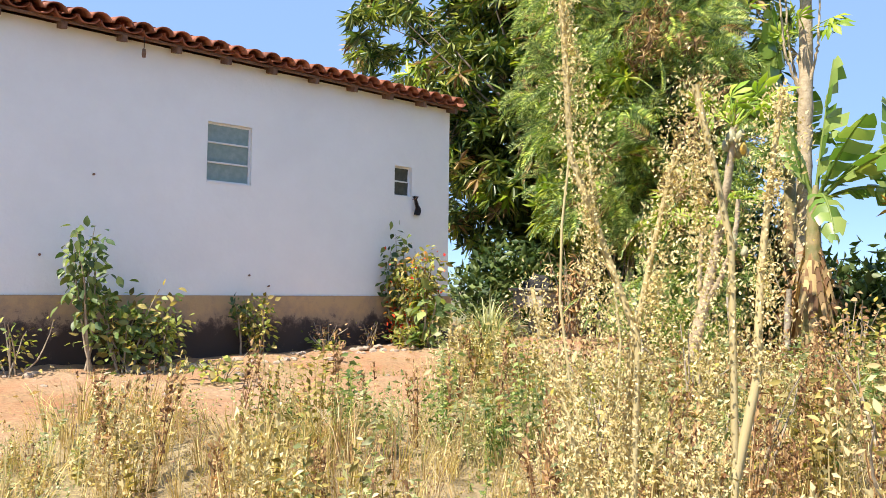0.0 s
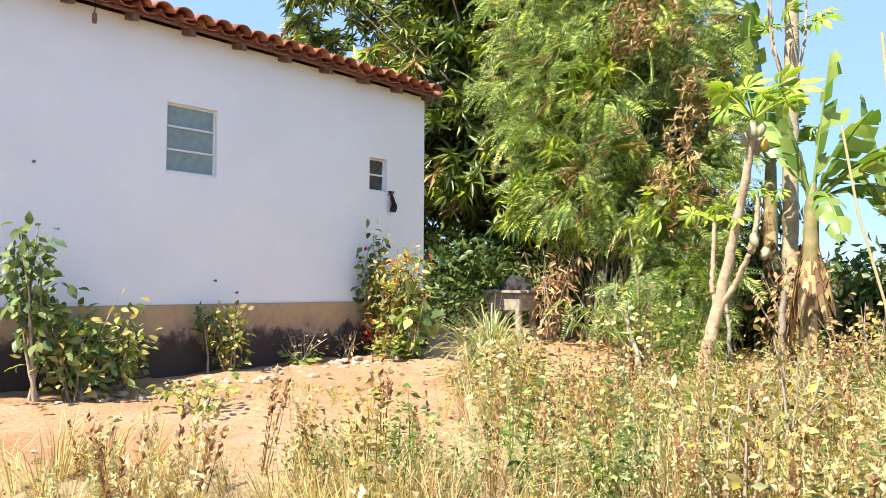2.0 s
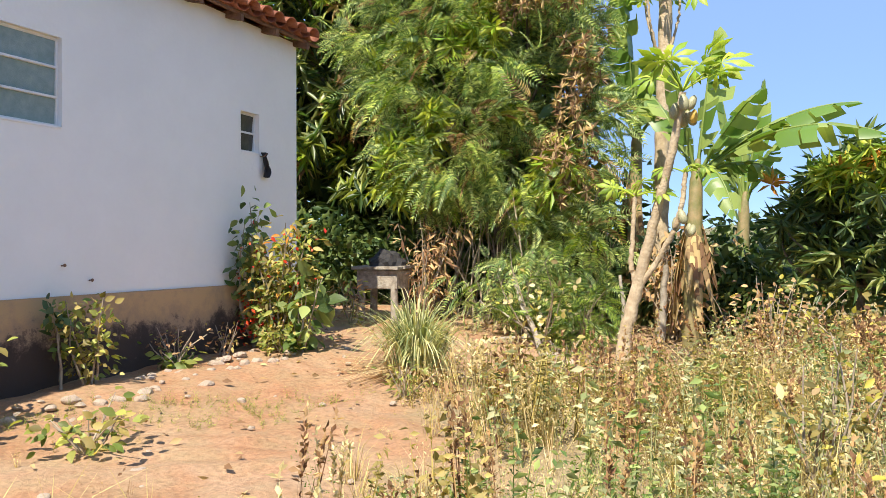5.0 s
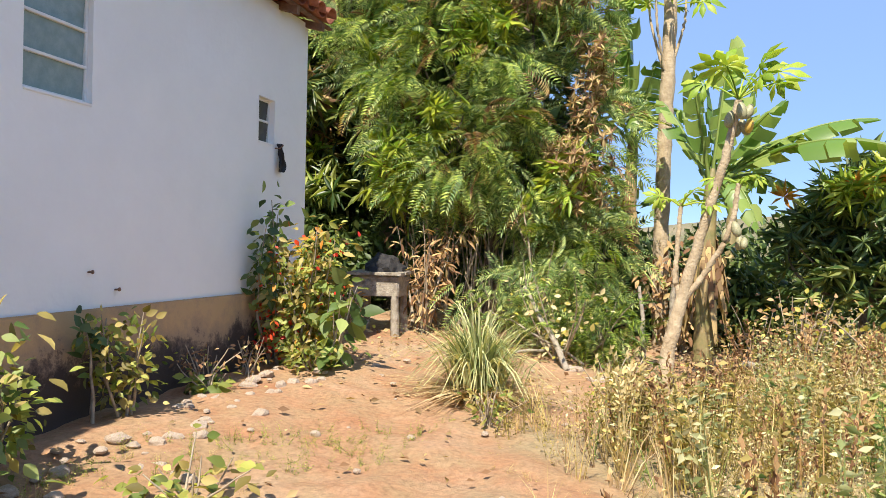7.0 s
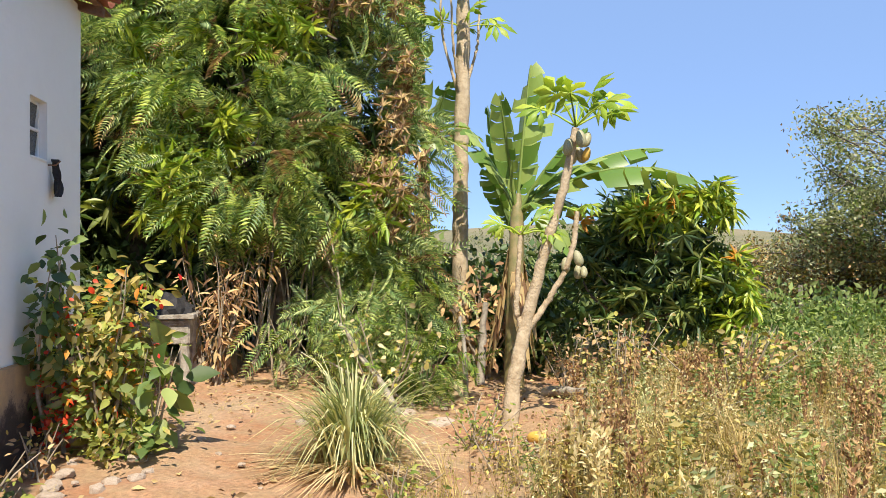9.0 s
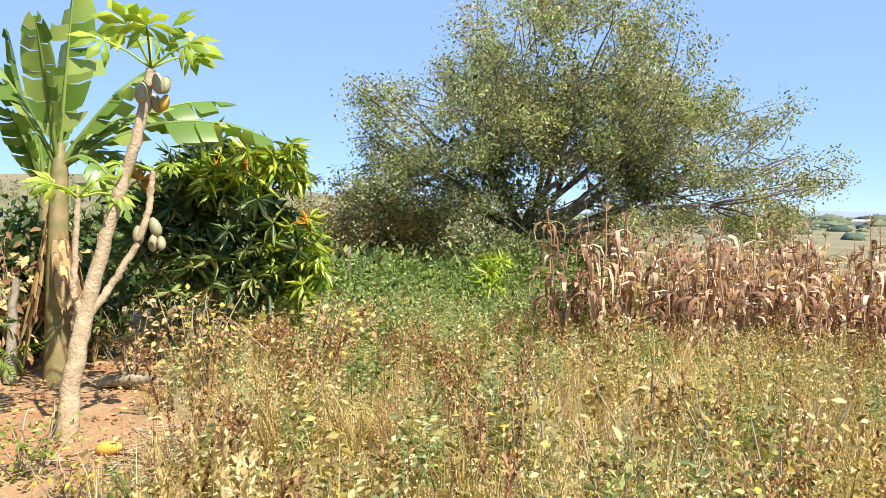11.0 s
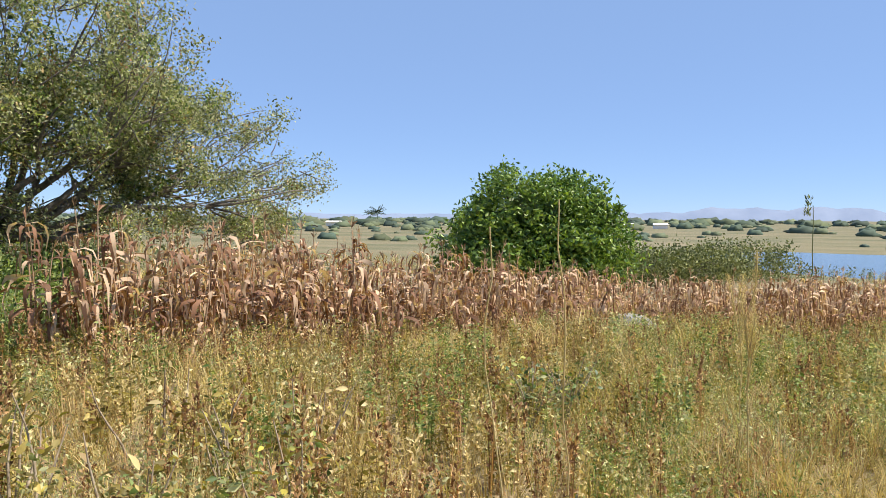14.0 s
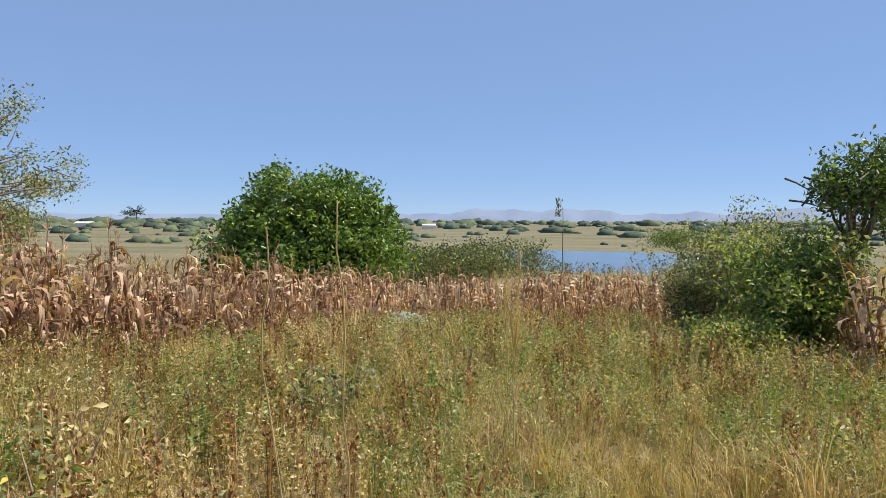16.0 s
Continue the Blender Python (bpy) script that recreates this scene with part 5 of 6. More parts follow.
# ---- acacia, fence, maize ----
def build_acacia():
    rng = np.random.default_rng(121)
    x, y = 6.9, 13.5
    thorn = crown_tree("thorn_tree", "wide grey-green thorn tree with many crooked branches over dry maize", (x, y), [(x - 0.05, y, 1.0), (x + 0.1, y, 1.55), (x - 0.1, y, 1.95)], 0.24,
               [((x + 0.6, y - 0.8, 5.4), (2.9, 2.7, 2.0)), ((x - 1.6, y + 0.1, 4.2), (2.3, 2.0, 1.5)), ((x + 3.2, y - 2.0, 4.0), (2.2, 2.0, 1.5)), ((x + 0.6, y - 1.2, 4.1), (3.2, 2.0, 1.1)), ((x + 4.6, y - 3.2, 2.7), (1.7, 1.5, 1.2)), ((x - 2.9, y + 0.6, 2.9), (1.6, 1.2, 0.9)), ((x + 2.0, y - 1.6, 2.5), (1.8, 1.2, 0.8)), ((x - 1.4, y - 0.6, 2.3), (1.9, 1.1, 0.7))],
               8400, [(M_ACACIA, 0.78), (M_TANGLE, 0.16), (M_DRYLEAF, 0.06)], FINE_CLUMP, 0.22, rng, M_ACACIA_BARK, limbs=80, twigs=620, limb_r=0.11, shell=0.45, lean_down=0.1, spray=13, spread=0.17, boughs=20)
    shade_leaves(rng, thorn, [((x + 0.6, y - 0.4, 4.6), (2.4, 1.6, 1.5)), ((x - 1.4, y + 0.3, 3.4), (2.0, 1.2, 1.0)), ((x + 2.6, y - 1.4, 3.3), (1.8, 1.2, 1.0))], 340, 0.34)
    for k, (sx, sy, sh) in enumerate(((x - 0.9, y - 0.7, 1.3), (x + 0.9, y - 0.9, 1.4), (x - 2.2, y - 0.2, 1.1), (x + 0.1, y + 1.4, 1.6))):
        shrub("dark_shrub", "dark leafy shrub in the shade of the thorn tree", sx, sy, sh, 1.2, 420, [(M_DARKSHRUB, 0.8), (M_TANGLE, 0.2)], SMALL_CLUMP, 0.17, 230 + k, 14)
    bx, by = x - 3.1, y + 1.6
    crown_tree("low_thorn_bush", "low brownish thorn bush with dense fine twigs", (bx, by), [(bx, by, 0.9), (bx + 0.1, by, 1.2)], 0.09,
               [((bx, by, 1.95), (1.9, 1.3, 1.0)), ((bx - 1.6, by + 0.3, 1.5), (1.5, 1.0, 0.8)), ((bx + 1.2, by - 0.3, 1.9), (1.3, 1.1, 0.9))],
               2400, [(M_ACACIA, 0.45), (M_REDWEED, 0.3), (M_WEED, 0.25)], FINE_CLUMP, 0.21, rng, M_ACACIA_BARK, limbs=26, twigs=200, limb_r=0.04, shell=0.3, category="bush", spray=10, spread=0.22)


build_acacia()


def fence_post(x, y, h, seed):
    rng = np.random.default_rng(seed)
    z = gz(x, y)
    tagged(arrays_part("fence_post", tube([(x, y, z - 0.1), (x + 0.01, y, z + h * 0.5), (x + rng.normal(0, 0.03), y, z + h), (x, y, z + h + 0.01)], [0.045, 0.04, 0.037, 0.005], 7), M_BARK), "rough dark wooden fence post in the weeds", "post", "fence posts")


for k, (px, py, ph) in enumerate(((2.1, 13.3, 1.15), (3.3, 13.8, 1.05), (4.5, 14.2, 1.25), (5.6, 14.3, 1.0), (1.0, 13.0, 1.1))):
    fence_post(px, py, ph, k)

YOUNG_PLANT = [(3.0, 10.9), (3.6, 11.2)]
for k, (px, py) in enumerate(YOUNG_PLANT):
    shrub("young_fruit_tree", "young tree with drooping bright yellow-green leaves in weeds", px, py, 1.15, 0.5, 26, [(M_MANGO_NEW, 1)], WHORL, 0.2, 130 + k, 4, low=0.55, down=0.7)


def maize_template(seed, h):
    """One dry maize plant: cane, drooping curled leaves, tassel. Arrays of triangles."""
    rng = np.random.default_rng(seed)
    c = bow((0, 0, 0), (rng.normal(0, 0.08), rng.normal(0, 0.08), h), rng, 7, 0.03)
    v, f = tube(c, np.linspace(0.014, 0.006, 7), 5)
    pcs = [(v, np.concatenate([f[:, [0, 1, 2]], f[:, [0, 2, 3]]]))]
    for k in range(20):
        s = rng.uniform(0.14, 0.97)
        base = c[int(s * 6)] + (c[min(int(s * 6) + 1, 6)] - c[int(s * 6)]) * (s * 6 % 1)
        a = rng.uniform(0, 6.28)
        L = rng.uniform(0.30, 0.66) * (1.05 - 0.35 * s)
        t = np.linspace(0, 1, 5)
        out = L * rng.uniform(0.25, 0.8) * np.sin(t * 2.1)
        up = L * (0.62 * t - 1.45 * t ** 2) * rng.uniform(0.4, 1.15)
        w = rng.uniform(0.016, 0.032) * np.sin(np.pi * np.clip(t * 0.88 + 0.1, 0, 1)) + 0.003
        tw = rng.normal(0, 1.1) * t + rng.normal(0, 0.3)
        d, sd = np.array((math.cos(a), math.sin(a), 0)), np.array((-math.sin(a), math.cos(a), 0))
        m = base + d * out[:, None] + np.array((0, 0, 1)) * up[:, None]
        side = (sd[None] * np.cos(tw)[:, None] + np.array((0, 0, 1.0)) * np.sin(tw)[:, None]) * w[:, None]
        vv = np.concatenate([m - side, m + side])
        i = np.arange(4)
        q = np.stack([i, i + 1, i + 6, i + 5], 1)
        pcs.append((vv, np.concatenate([q[:, [0, 1, 2]], q[:, [0, 2, 3]]])))
    for k in range(7):
        a, q = rng.uniform(0, 6.28), rng.uniform(0.02, 0.09)
        e = c[-1] + np.array((q * math.cos(a), q * math.sin(a), rng.uniform(0.06, 0.2)))
        vv = np.array([c[-1] - (0.004, 0, 0), c[-1] + (0.004, 0, 0), (c[-1] + e) / 2 + (0.006, 0, 0.03), e])
        pcs.append((vv, np.array([(0, 1, 2), (0, 2, 3)])))
    return joined(pcs)


MAIZE = [maize_template(k, h) for k, h in enumerate((1.62, 1.45, 1.70, 1.3, 1.56, 1.15))]


def maize_edge(y):
    """x of the near edge of the maize at y."""
    return np.interp(y, (-6, -2, 0, 1.6, 4.7, 8.0, 9.0), (9.8, 9.4, 9.2, 9.0, 5.7, 2.35, 2.2))


def build_maize():
    rng = np.random.default_rng(141)
    meshes = []
    for v, f in MAIZE:
        me = np_mesh("maize_plant", v, f)
        me.materials.append(M_CORN)
        meshes.append(me)
    places = []
    for row in range(15):
        for k in range(75):
            # rows run along the near edge
            y = -6.5 + k * 0.24 + rng.normal(0, 0.07)
            x = float(maize_edge(y)) + row * 0.42 + rng.normal(0, 0.08)
            if y > 9.2 or x > 21 or rng.random() < 0.10:
                continue
            if math.hypot(x - 6.9, y - 13.5) < 0.9 or math.hypot(x - 8.5, y - 2.0) < 0.8:
                continue
            places.append((row, x, y))
    for k in range(500):
        x, y = rng.uniform(1.0, 12.0), rng.uniform(15.5, 21.0)
        if y < 15.5 or math.hypot(x - 6.9, y - 13.5) < 1.2:
            continue
        places.append((30, x, y))
    for k in range(14):
        places.append((0, 3.1 + rng.normal(0, 0.25), -3.35 + rng.normal(0, 0.2)))
    group = [[] for _ in MAIZE]
    count = 0
    for row, x, y in places:
        k = int(rng.integers(0, len(MAIZE)))
        s, a = rng.uniform(0.85, 1.12) * float(np.interp(x, (3.0, 9.0, 14.0), (1.0, 0.74, 0.58))), rng.uniform(0, 6.28)
        if row < 3 and count < 290:
            ob = new("maize_plant", meshes[k])
            ob.matrix_basis = Matrix.LocRotScale((x, y, gz(x, y) - 0.03), Euler((rng.normal(0, 0.15), rng.normal(0, 0.15), a)), (s, s, s))
            tagged(ob, "dry brown maize plant with curled hanging leaves", "maize", "maize plants at the field's edge")
            count += 1
        else:
            group[k].append((x, y, gz(x, y) - 0.03, s, a))
    pcs = []
    for (tv, tf), g in zip(MAIZE, group):
        g = np.array(g)
        ca, sa = np.cos(g[:, 4]), np.sin(g[:, 4])
        ax = np.zeros((len(g), 3, 3))
        ax[:, 0, 0], ax[:, 1, 0], ax[:, 0, 1], ax[:, 1, 1], ax[:, 2, 2] = ca, sa, -sa, ca, 1
        pcs.append(stamp(tv, tf, g[:, :3], ax, g[:, 3]))
    tagged(arrays_part("maize_field", joined(pcs), M_CORN), "field of dry brown maize standing close together", "maize", kind="stuff")


build_maize()


# ---- weeds and grass ----
WALK = np.array([(0.5, 1.1), (-1.2, 1.0), (-2.5, 1.1), (-4.2, 1.25), (-5.27, 1.93), (-5.48, 2.5), (-5.3, 3.0)])


def from_walk(x, y):
    d = np.full(x.shape, 1e9)
    for a, b in zip(WALK[:-1], WALK[1:]):
        ab = b - a
        t = np.clip(((x - a[0]) * ab[0] + (y - a[1]) * ab[1]) / (ab @ ab), 0, 1)
        d = np.minimum(d, np.hypot(x - a[0] - t * ab[0], y - a[1] - t * ab[1]))
    return d


def patch(x, y, s, k):
    """A smooth random field between 0 and 1, of patches about 1 / s across."""
    return 0.5 + 0.25 * (np.sin(s * x * 2.1 + 1.7 * np.sin(s * y * 1.3 + k) + k) + np.sin(s * y * 2.4 + 1.9 * np.sin(s * x * 1.1 + 2 * k) + 3 * k))


def scatter(rng, n, x0, x1, y0, y1):
    x, y = rng.uniform(x0, x1, n), rng.uniform(y0, y1, n)
    keep = (rng.random(n) > bare_zone(x, y) * 1.02) & ~((x < WX + 0.5) & (y < 8.3))
    keep &= ~((x > maize_edge(y) + 0.3) & (y < 9.2) & (y > -6) & (x < 21))
    return x[keep], y[keep]


def upright(rng, n, tilt=0.25):
    a = rng.uniform(0, 6.28, n)
    z = unit(np.stack([rng.normal(0, tilt, n), rng.normal(0, tilt, n), np.ones(n)], 1))
    x = unit(np.cross(np.stack([-np.sin(a), np.cos(a), np.zeros(n)], 1), z))
    return np.stack([x, np.cross(z, x), z], 2)


def tuft_template(rng, n, spread, wide):
    """Thin blades that rise from one foot, 1 high."""
    pcs = []
    for k in range(n):
        a, L = rng.uniform(0, 6.28), rng.uniform(0.45, 1.0)
        d, s = np.array((math.cos(a), math.sin(a), 0)), np.array((-math.sin(a), math.cos(a), 0)) * wide
        o = d * abs(rng.normal(0, 0.06))
        bend = spread * rng.uniform(0.2, 1.0)
        m = o + d * bend * 0.3 * L + np.array((0, 0, 0.6 * L))
        e = o + d * bend * L + np.array((0, 0, L * (1 - 0.25 * bend)))
        pcs.append((np.array([o - s, o + s, m + s * 0.8, m - s * 0.8, e]), BLADE_F))
    return joined(pcs)


def bushy_template(rng, stems, leaves, leaf, spread):
    """A twiggy weed, 1 high: bent stems set with small leaves."""
    pcs = []
    for k in range(stems):
        a = rng.uniform(0, 6.28)
        tip = np.array((spread * math.cos(a) * rng.uniform(0.1, 1), spread * math.sin(a) * rng.uniform(0.1, 1), rng.uniform(0.6, 1.0)))
        mid = tip * 0.5 + rng.normal(0, 0.05, 3)
        s = np.array((-math.sin(a), math.cos(a), 0)) * 0.005
        pcs.append((np.array([-s, s, mid + s * 0.7, mid - s * 0.7, tip]), BLADE_F))
        t = rng.uniform(0.25, 1.0, leaves)[:, None]
        p = np.where(t < 0.5, mid * t * 2, mid + (tip - mid) * (t * 2 - 1)) + rng.normal(0, 0.06, (leaves, 3))
        pcs.append(stamp(DIAMOND_V, DIAMOND_F, p, frames_along(rng.normal(0, 1, (leaves, 3)) + np.array((0, 0, 0.3)), rng), leaf * rng.uniform(0.5, 1.3, leaves)))
    return joined(pcs)


def stalk_weed_template(rng, stems, leaves, leaf, head):
    """An upright weed, 1 high: straight stems with leaves all the way and a narrow head at each top."""
    pcs = []
    for k in range(stems):
        a, r = rng.uniform(0, 6.28), rng.uniform(0.02, 0.16)
        foot = np.array((r * math.cos(a), r * math.sin(a), 0)) * 0.4
        tip = np.array((r * 1.6 * math.cos(a), r * 1.6 * math.sin(a), rng.uniform(0.65, 1.0)))
        s = np.array((-math.sin(a), math.cos(a), 0)) * 0.008
        mid = (foot + tip) / 2 + rng.normal(0, 0.012, 3)
        pcs.append((np.array([foot - s, foot + s, mid + s * 0.7, mid - s * 0.7, tip]), BLADE_F))
        t = rng.uniform(0.2, 1.0, leaves)[:, None]
        w = rng.normal(0, 1, (leaves, 3)) * np.array((1, 1, 0.4)) + np.array((0, 0, 0.25))
        pcs.append(stamp(DIAMOND_V, DIAMOND_F, foot + (tip - foot) * t, frames_along(w, rng), leaf * rng.uniform(0.6, 1.3, leaves)))
        if head:
            u = rng.uniform(0.78, 1.04, head)[:, None]
            pcs.append(stamp(DIAMOND_V, DIAMOND_F, foot + (tip - foot) * u, frames_along(rng.normal(0, 0.5, (head, 3)) + np.array((0, 0, 1.0)), rng), np.full(head, 0.06)))
    return joined(pcs)


def sow(name, label, template, x, y, h, mat, rng, tilt=0.2, sink=0.03):
    n = len(x)
    if not n:
        return
    p = np.stack([x, y, ground_z(x, y) - sink], 1)
    tagged(arrays_part(name, stamp(*template, p, upright(rng, n, tilt), h), mat), label, "weeds", kind="stuff")


def build_weeds():
    rng = np.random.default_rng(151)
    tuft = tuft_template(rng, 20, 0.75, 0.006)
    tuft_b = tuft_template(rng, 14, 0.55, 0.005)
    bushy = bushy_template(rng, 5, 10, 0.058, 0.42)
    bushy_b = bushy_template(rng, 5, 10, 0.050, 0.36)
    twiggy = bushy_template(rng, 8, 4, 0.045, 0.40)
    broad_weed = bushy_template(rng, 5, 11, 0.095, 0.45)
    far_bushy = bushy_template(rng, 5, 4, 0.16, 0.4)
    far_tuft = tuft_template(rng, 8, 0.8, 0.018)
    # near field
    x, y = scatter(rng, 27000, -7.0, 9.5, -5.0, 13.0)
    d = from_walk(x, y)
    keep = rng.random(len(x)) < np.clip(1.25 - d / 14, 0.4, 1) * (0.65 + 0.5 * patch(x, y, 0.9, 6.0))
    # the ground behind the walk's views is thinly grown
    keep &= (y > np.minimum(2.6 - 0.8 * (x + 5.3), 0.4)) | (rng.random(len(x)) < 0.15)
    x, y, d = x[keep], y[keep], d[keep]
    low = np.clip((d + 0.4) / 1.0, 0.6, 1)
    g, r, q = patch(x, y, 0.55, 1.0), patch(x, y, 0.8, 2.3), rng.random(len(x))
    hill = 0.20 + 0.22 * patch(x, y, 0.5, 4.0) + 0.10 * np.clip((x + 3.5) / 4, 0, 1)
    h = hill * low * rng.uniform(0.65, 1.3, len(x))
    green = (g + 0.35 * np.clip((y - 8) / 3, 0, 1)) > 0.68
    q = np.clip(q + 0.40 * (patch(x, y, 0.42, 7.0) - 0.5), 0, 0.999)
    h = h * (0.72 + 0.6 * patch(x, y, 1.3, 8.0))
    kinds = np.where(q < 0.22, 0, np.where(q < 0.29, 1, np.where(q < 0.58, 2, np.where(q < 0.92, 3, 4))))
    kinds = np.where((d < 0.45) & (kinds == 3), 0, kinds)
    sow("dry_grass", "dense dry straw-coloured grass", tuft, x[kinds == 0], y[kinds == 0], h[kinds == 0] * 1.15, M_GRASS, rng)
    sow("thin_grass", "thin pale dry grass blades", tuft_b, x[kinds == 1], y[kinds == 1], h[kinds == 1] * 1.2, M_STRAW, rng)
    fresh = (kinds == 2) & ~green & (patch(x, y, 0.75, 12.0) > 0.6)
    sow("pale_green_weeds", "pale grey-green weeds among dry grass", bushy_b, x[fresh], y[fresh], h[fresh] * 1.25, M_PALEGREEN, rng)
    s = (kinds == 2) & ~green & ~fresh
    sow("yellow_weeds", "low bushy yellowing weeds among dry grass", bushy, x[s], y[s], h[s], M_WEED, rng)
    s = (kinds == 2) & green
    sow("green_weeds", "low bushy green weeds among dry grass", bushy_b, x[s], y[s], h[s] * 1.2, M_TANGLE, rng)
    s = (kinds == 3) & (r > 0.42)
    sow("brown_weeds", "dead brown twiggy weeds in the field", twiggy, x[s], y[s], h[s], M_REDWEED, rng)
    s = (kinds == 3) & (r <= 0.42)
    sow("pale_weeds", "pale seeding weeds in the field", bushy_b, x[s], y[s], h[s] * 1.05, M_SEED, rng)
    s = (kinds == 4) & (q > 0.955)
    sow("yellow_weeds", "taller yellow-green weeds", bushy_b, x[s], y[s], h[s] * 1.35, M_WEED, rng)
    s = (kinds == 4) & (q <= 0.955)
    sow("dry_grass", "taller straw-coloured grass", tuft_b, x[s], y[s], h[s] * 1.4, M_GRASS, rng)
    # upright single weeds that stand above the rest, in loose companies
    leafy = stalk_weed_template(rng, 5, 12, 0.085, 0)
    headed = stalk_weed_template(rng, 7, 5, 0.07, 12)
    x, y = scatter(rng, 4600, -4.2, 9.0, -3.5, 11.0)
    d = from_walk(x, y)
    keep = (d > 0.5) & (patch(x, y, 1.7, 14.0) > 0.44) & (y > 2.6 - 0.8 * (x + 5.3))
    x, y, d = x[keep], y[keep], d[keep]
    h = rng.uniform(0.38, 0.72, len(x)) * np.clip(d / 1.5, 0.5, 1)
    k = np.clip(rng.random(len(x)) + 0.7 * (patch(x, y, 0.9, 15.0) - 0.5), 0, 0.999)
    for name, label, tpl, mat, a, b in (("upright_weeds", "upright fresh green leafy weeds", leafy, M_TANGLE, 0.0, 0.13), ("upright_weeds", "upright pale grey-green leafy weeds", leafy, M_PALEGREEN, 0.13, 0.36),
                                        ("seeding_weeds", "upright dead brown weeds with dark seed heads", headed, M_REDWEED, 0.36, 0.68), ("upright_weeds", "upright yellowing leafy weeds", leafy, M_WEED, 0.68, 0.88), ("seeding_weeds", "upright straw-coloured weeds with pale seed heads", headed, M_SEED, 0.88, 1.0)):
        sel = (k >= a) & (k < b)
        sow(name, label, tpl, x[sel], y[sel], h[sel], mat, rng, 0.12)
    # thicker leafy weeds towards the bushes in the south-east
    x, y = scatter(rng, 3400, -0.8, 7.0, -4.0, 3.0)
    d = from_walk(x, y)
    h = rng.uniform(0.24, 0.5, len(x)) * np.clip((d + 0.1) / 1.2, 0.4, 1) * (0.7 + 0.6 * patch(x, y, 0.9, 9.0))
    k = rng.random(len(x)) + 0.5 * (patch(x, y, 0.7, 10.0) - 0.5)
    sow("yellow_weeds", "yellowing leafy weeds near the bushes", bushy, x[k < 0.42], y[k < 0.42], h[k < 0.42], M_WEED, rng)
    s = (k >= 0.42) & (k < 0.7)
    sow("green_weeds", "green leafy weeds near the bushes", bushy_b, x[s], y[s], h[s] * 1.2, M_TANGLE, rng)
    sow("pale_weeds", "pale green weeds near the bushes", bushy_b, x[k >= 0.7], y[k >= 0.7], h[k >= 0.7] * 1.1, M_PALEGREEN, rng)
    # sparse small plants on the bare soil
    x, y = rng.uniform(-6.9, -3.6, 1300), rng.uniform(0.5, 8.8, 1300)
    keep = (patch(x, y, 1.1, 5.0) > 0.60) & (np.abs(x + 5.45) > 0.25)
    x, y = x[keep], y[keep]
    sow("soil_weeds", "low green weeds creeping over bare soil", bushy, x[::2], y[::2], rng.uniform(0.05, 0.14, len(x[::2])), M_WEED, rng, 0.5)
    sow("soil_weeds", "low grass on bare soil", tuft, x[1::2], y[1::2], rng.uniform(0.05, 0.13, len(x[1::2])), M_GRASS, rng, 0.4)
    x, y = rng.uniform(-6.7, -5.2, 620), rng.uniform(3.4, 6.3, 620)
    keep = np.abs(y - 4.9 - 0.9 * (x + 6.0)) < 0.45
    sow("soil_weeds", "bright green creeping weeds on bare soil", bushy, x[keep], y[keep], rng.uniform(0.08, 0.18, keep.sum()), M_SHRUB, rng, 0.5)
    # leaf litter on the bare soil
    x, y = rng.uniform(-7.1, -2.0, 3800), rng.uniform(1.0, 11.3, 3800)
    keep = (bare_zone(x, y) > 0.5) & (rng.random(3800) < 0.12 + 0.88 * np.clip((y - 7.2) / 2.5, 0, 1)) & ~((x < WX + 0.05) & (y < 8.2))
    x, y = x[keep], y[keep]
    p = np.stack([x, y, ground_z(x, y) + 0.028], 1)
    way = np.stack([rng.normal(0, 1, len(x)), rng.normal(0, 1, len(x)), rng.normal(0, 0.15, len(x))], 1)
    tagged(arrays_part("leaf_litter", stamp(DIAMOND_V, DIAMOND_F, p, frames_along(way, rng), rng.uniform(0.03, 0.09, len(x))), M_DRYLEAF), "brown fallen leaves strewn over the reddish soil", "litter", kind="stuff")
    # farther field
    x, y = scatter(rng, 6000, -14, 45, -32, 45)
    d = from_walk(x, y)
    keep = (d > 9) & ~((x < -6.5) & (y < 16)) & (np.hypot((x - 50) / 1.6, y + 17) > 11)
    x, y = x[keep], y[keep]
    g = patch(x, y, 0.12, 1.0)
    h = rng.uniform(0.3, 0.75, len(x))
    sow("far_grass", "dry grass of the farther field", far_tuft, x[g < 0.62], y[g < 0.62], h[g < 0.62], M_GRASS, rng)
    sow("far_weeds", "olive weeds of the farther field", far_bushy, x[g >= 0.62], y[g >= 0.62], h[g >= 0.62] * 1.1, M_SCRUB, rng)
    # scrub on the hill to the north
    a, d = np.radians(rng.uniform(-10, 50, 1500)), rng.uniform(17, 75, 1500)
    x, y = d * np.sin(a), d * np.cos(a)
    keep = (y > 16) & ~((x < -5) & (y < 18))
    x, y = x[keep], y[keep]
    sow("hill_scrub", "olive-green scrub covering the hill", far_bushy, x, y, rng.uniform(0.7, 1.7, len(x)), M_SCRUB, rng)
    # green tangle before the thorn tree
    x, y = rng.uniform(-0.8, 6.5, 1900), rng.uniform(8.6, 13.5, 1900)
    keep = (y > 9.2 - 0.1 * x) & (np.abs(x - 1.8) < 5)
    x, y = x[keep], y[keep]
    sow("green_tangle", "dense green leafy weeds below the thorn tree", broad_weed, x[::2], y[::2], rng.uniform(0.4, 0.85, len(x[::2])) * (1 + 0.5 * (y[::2] > 11.6)), M_TANGLE, rng)
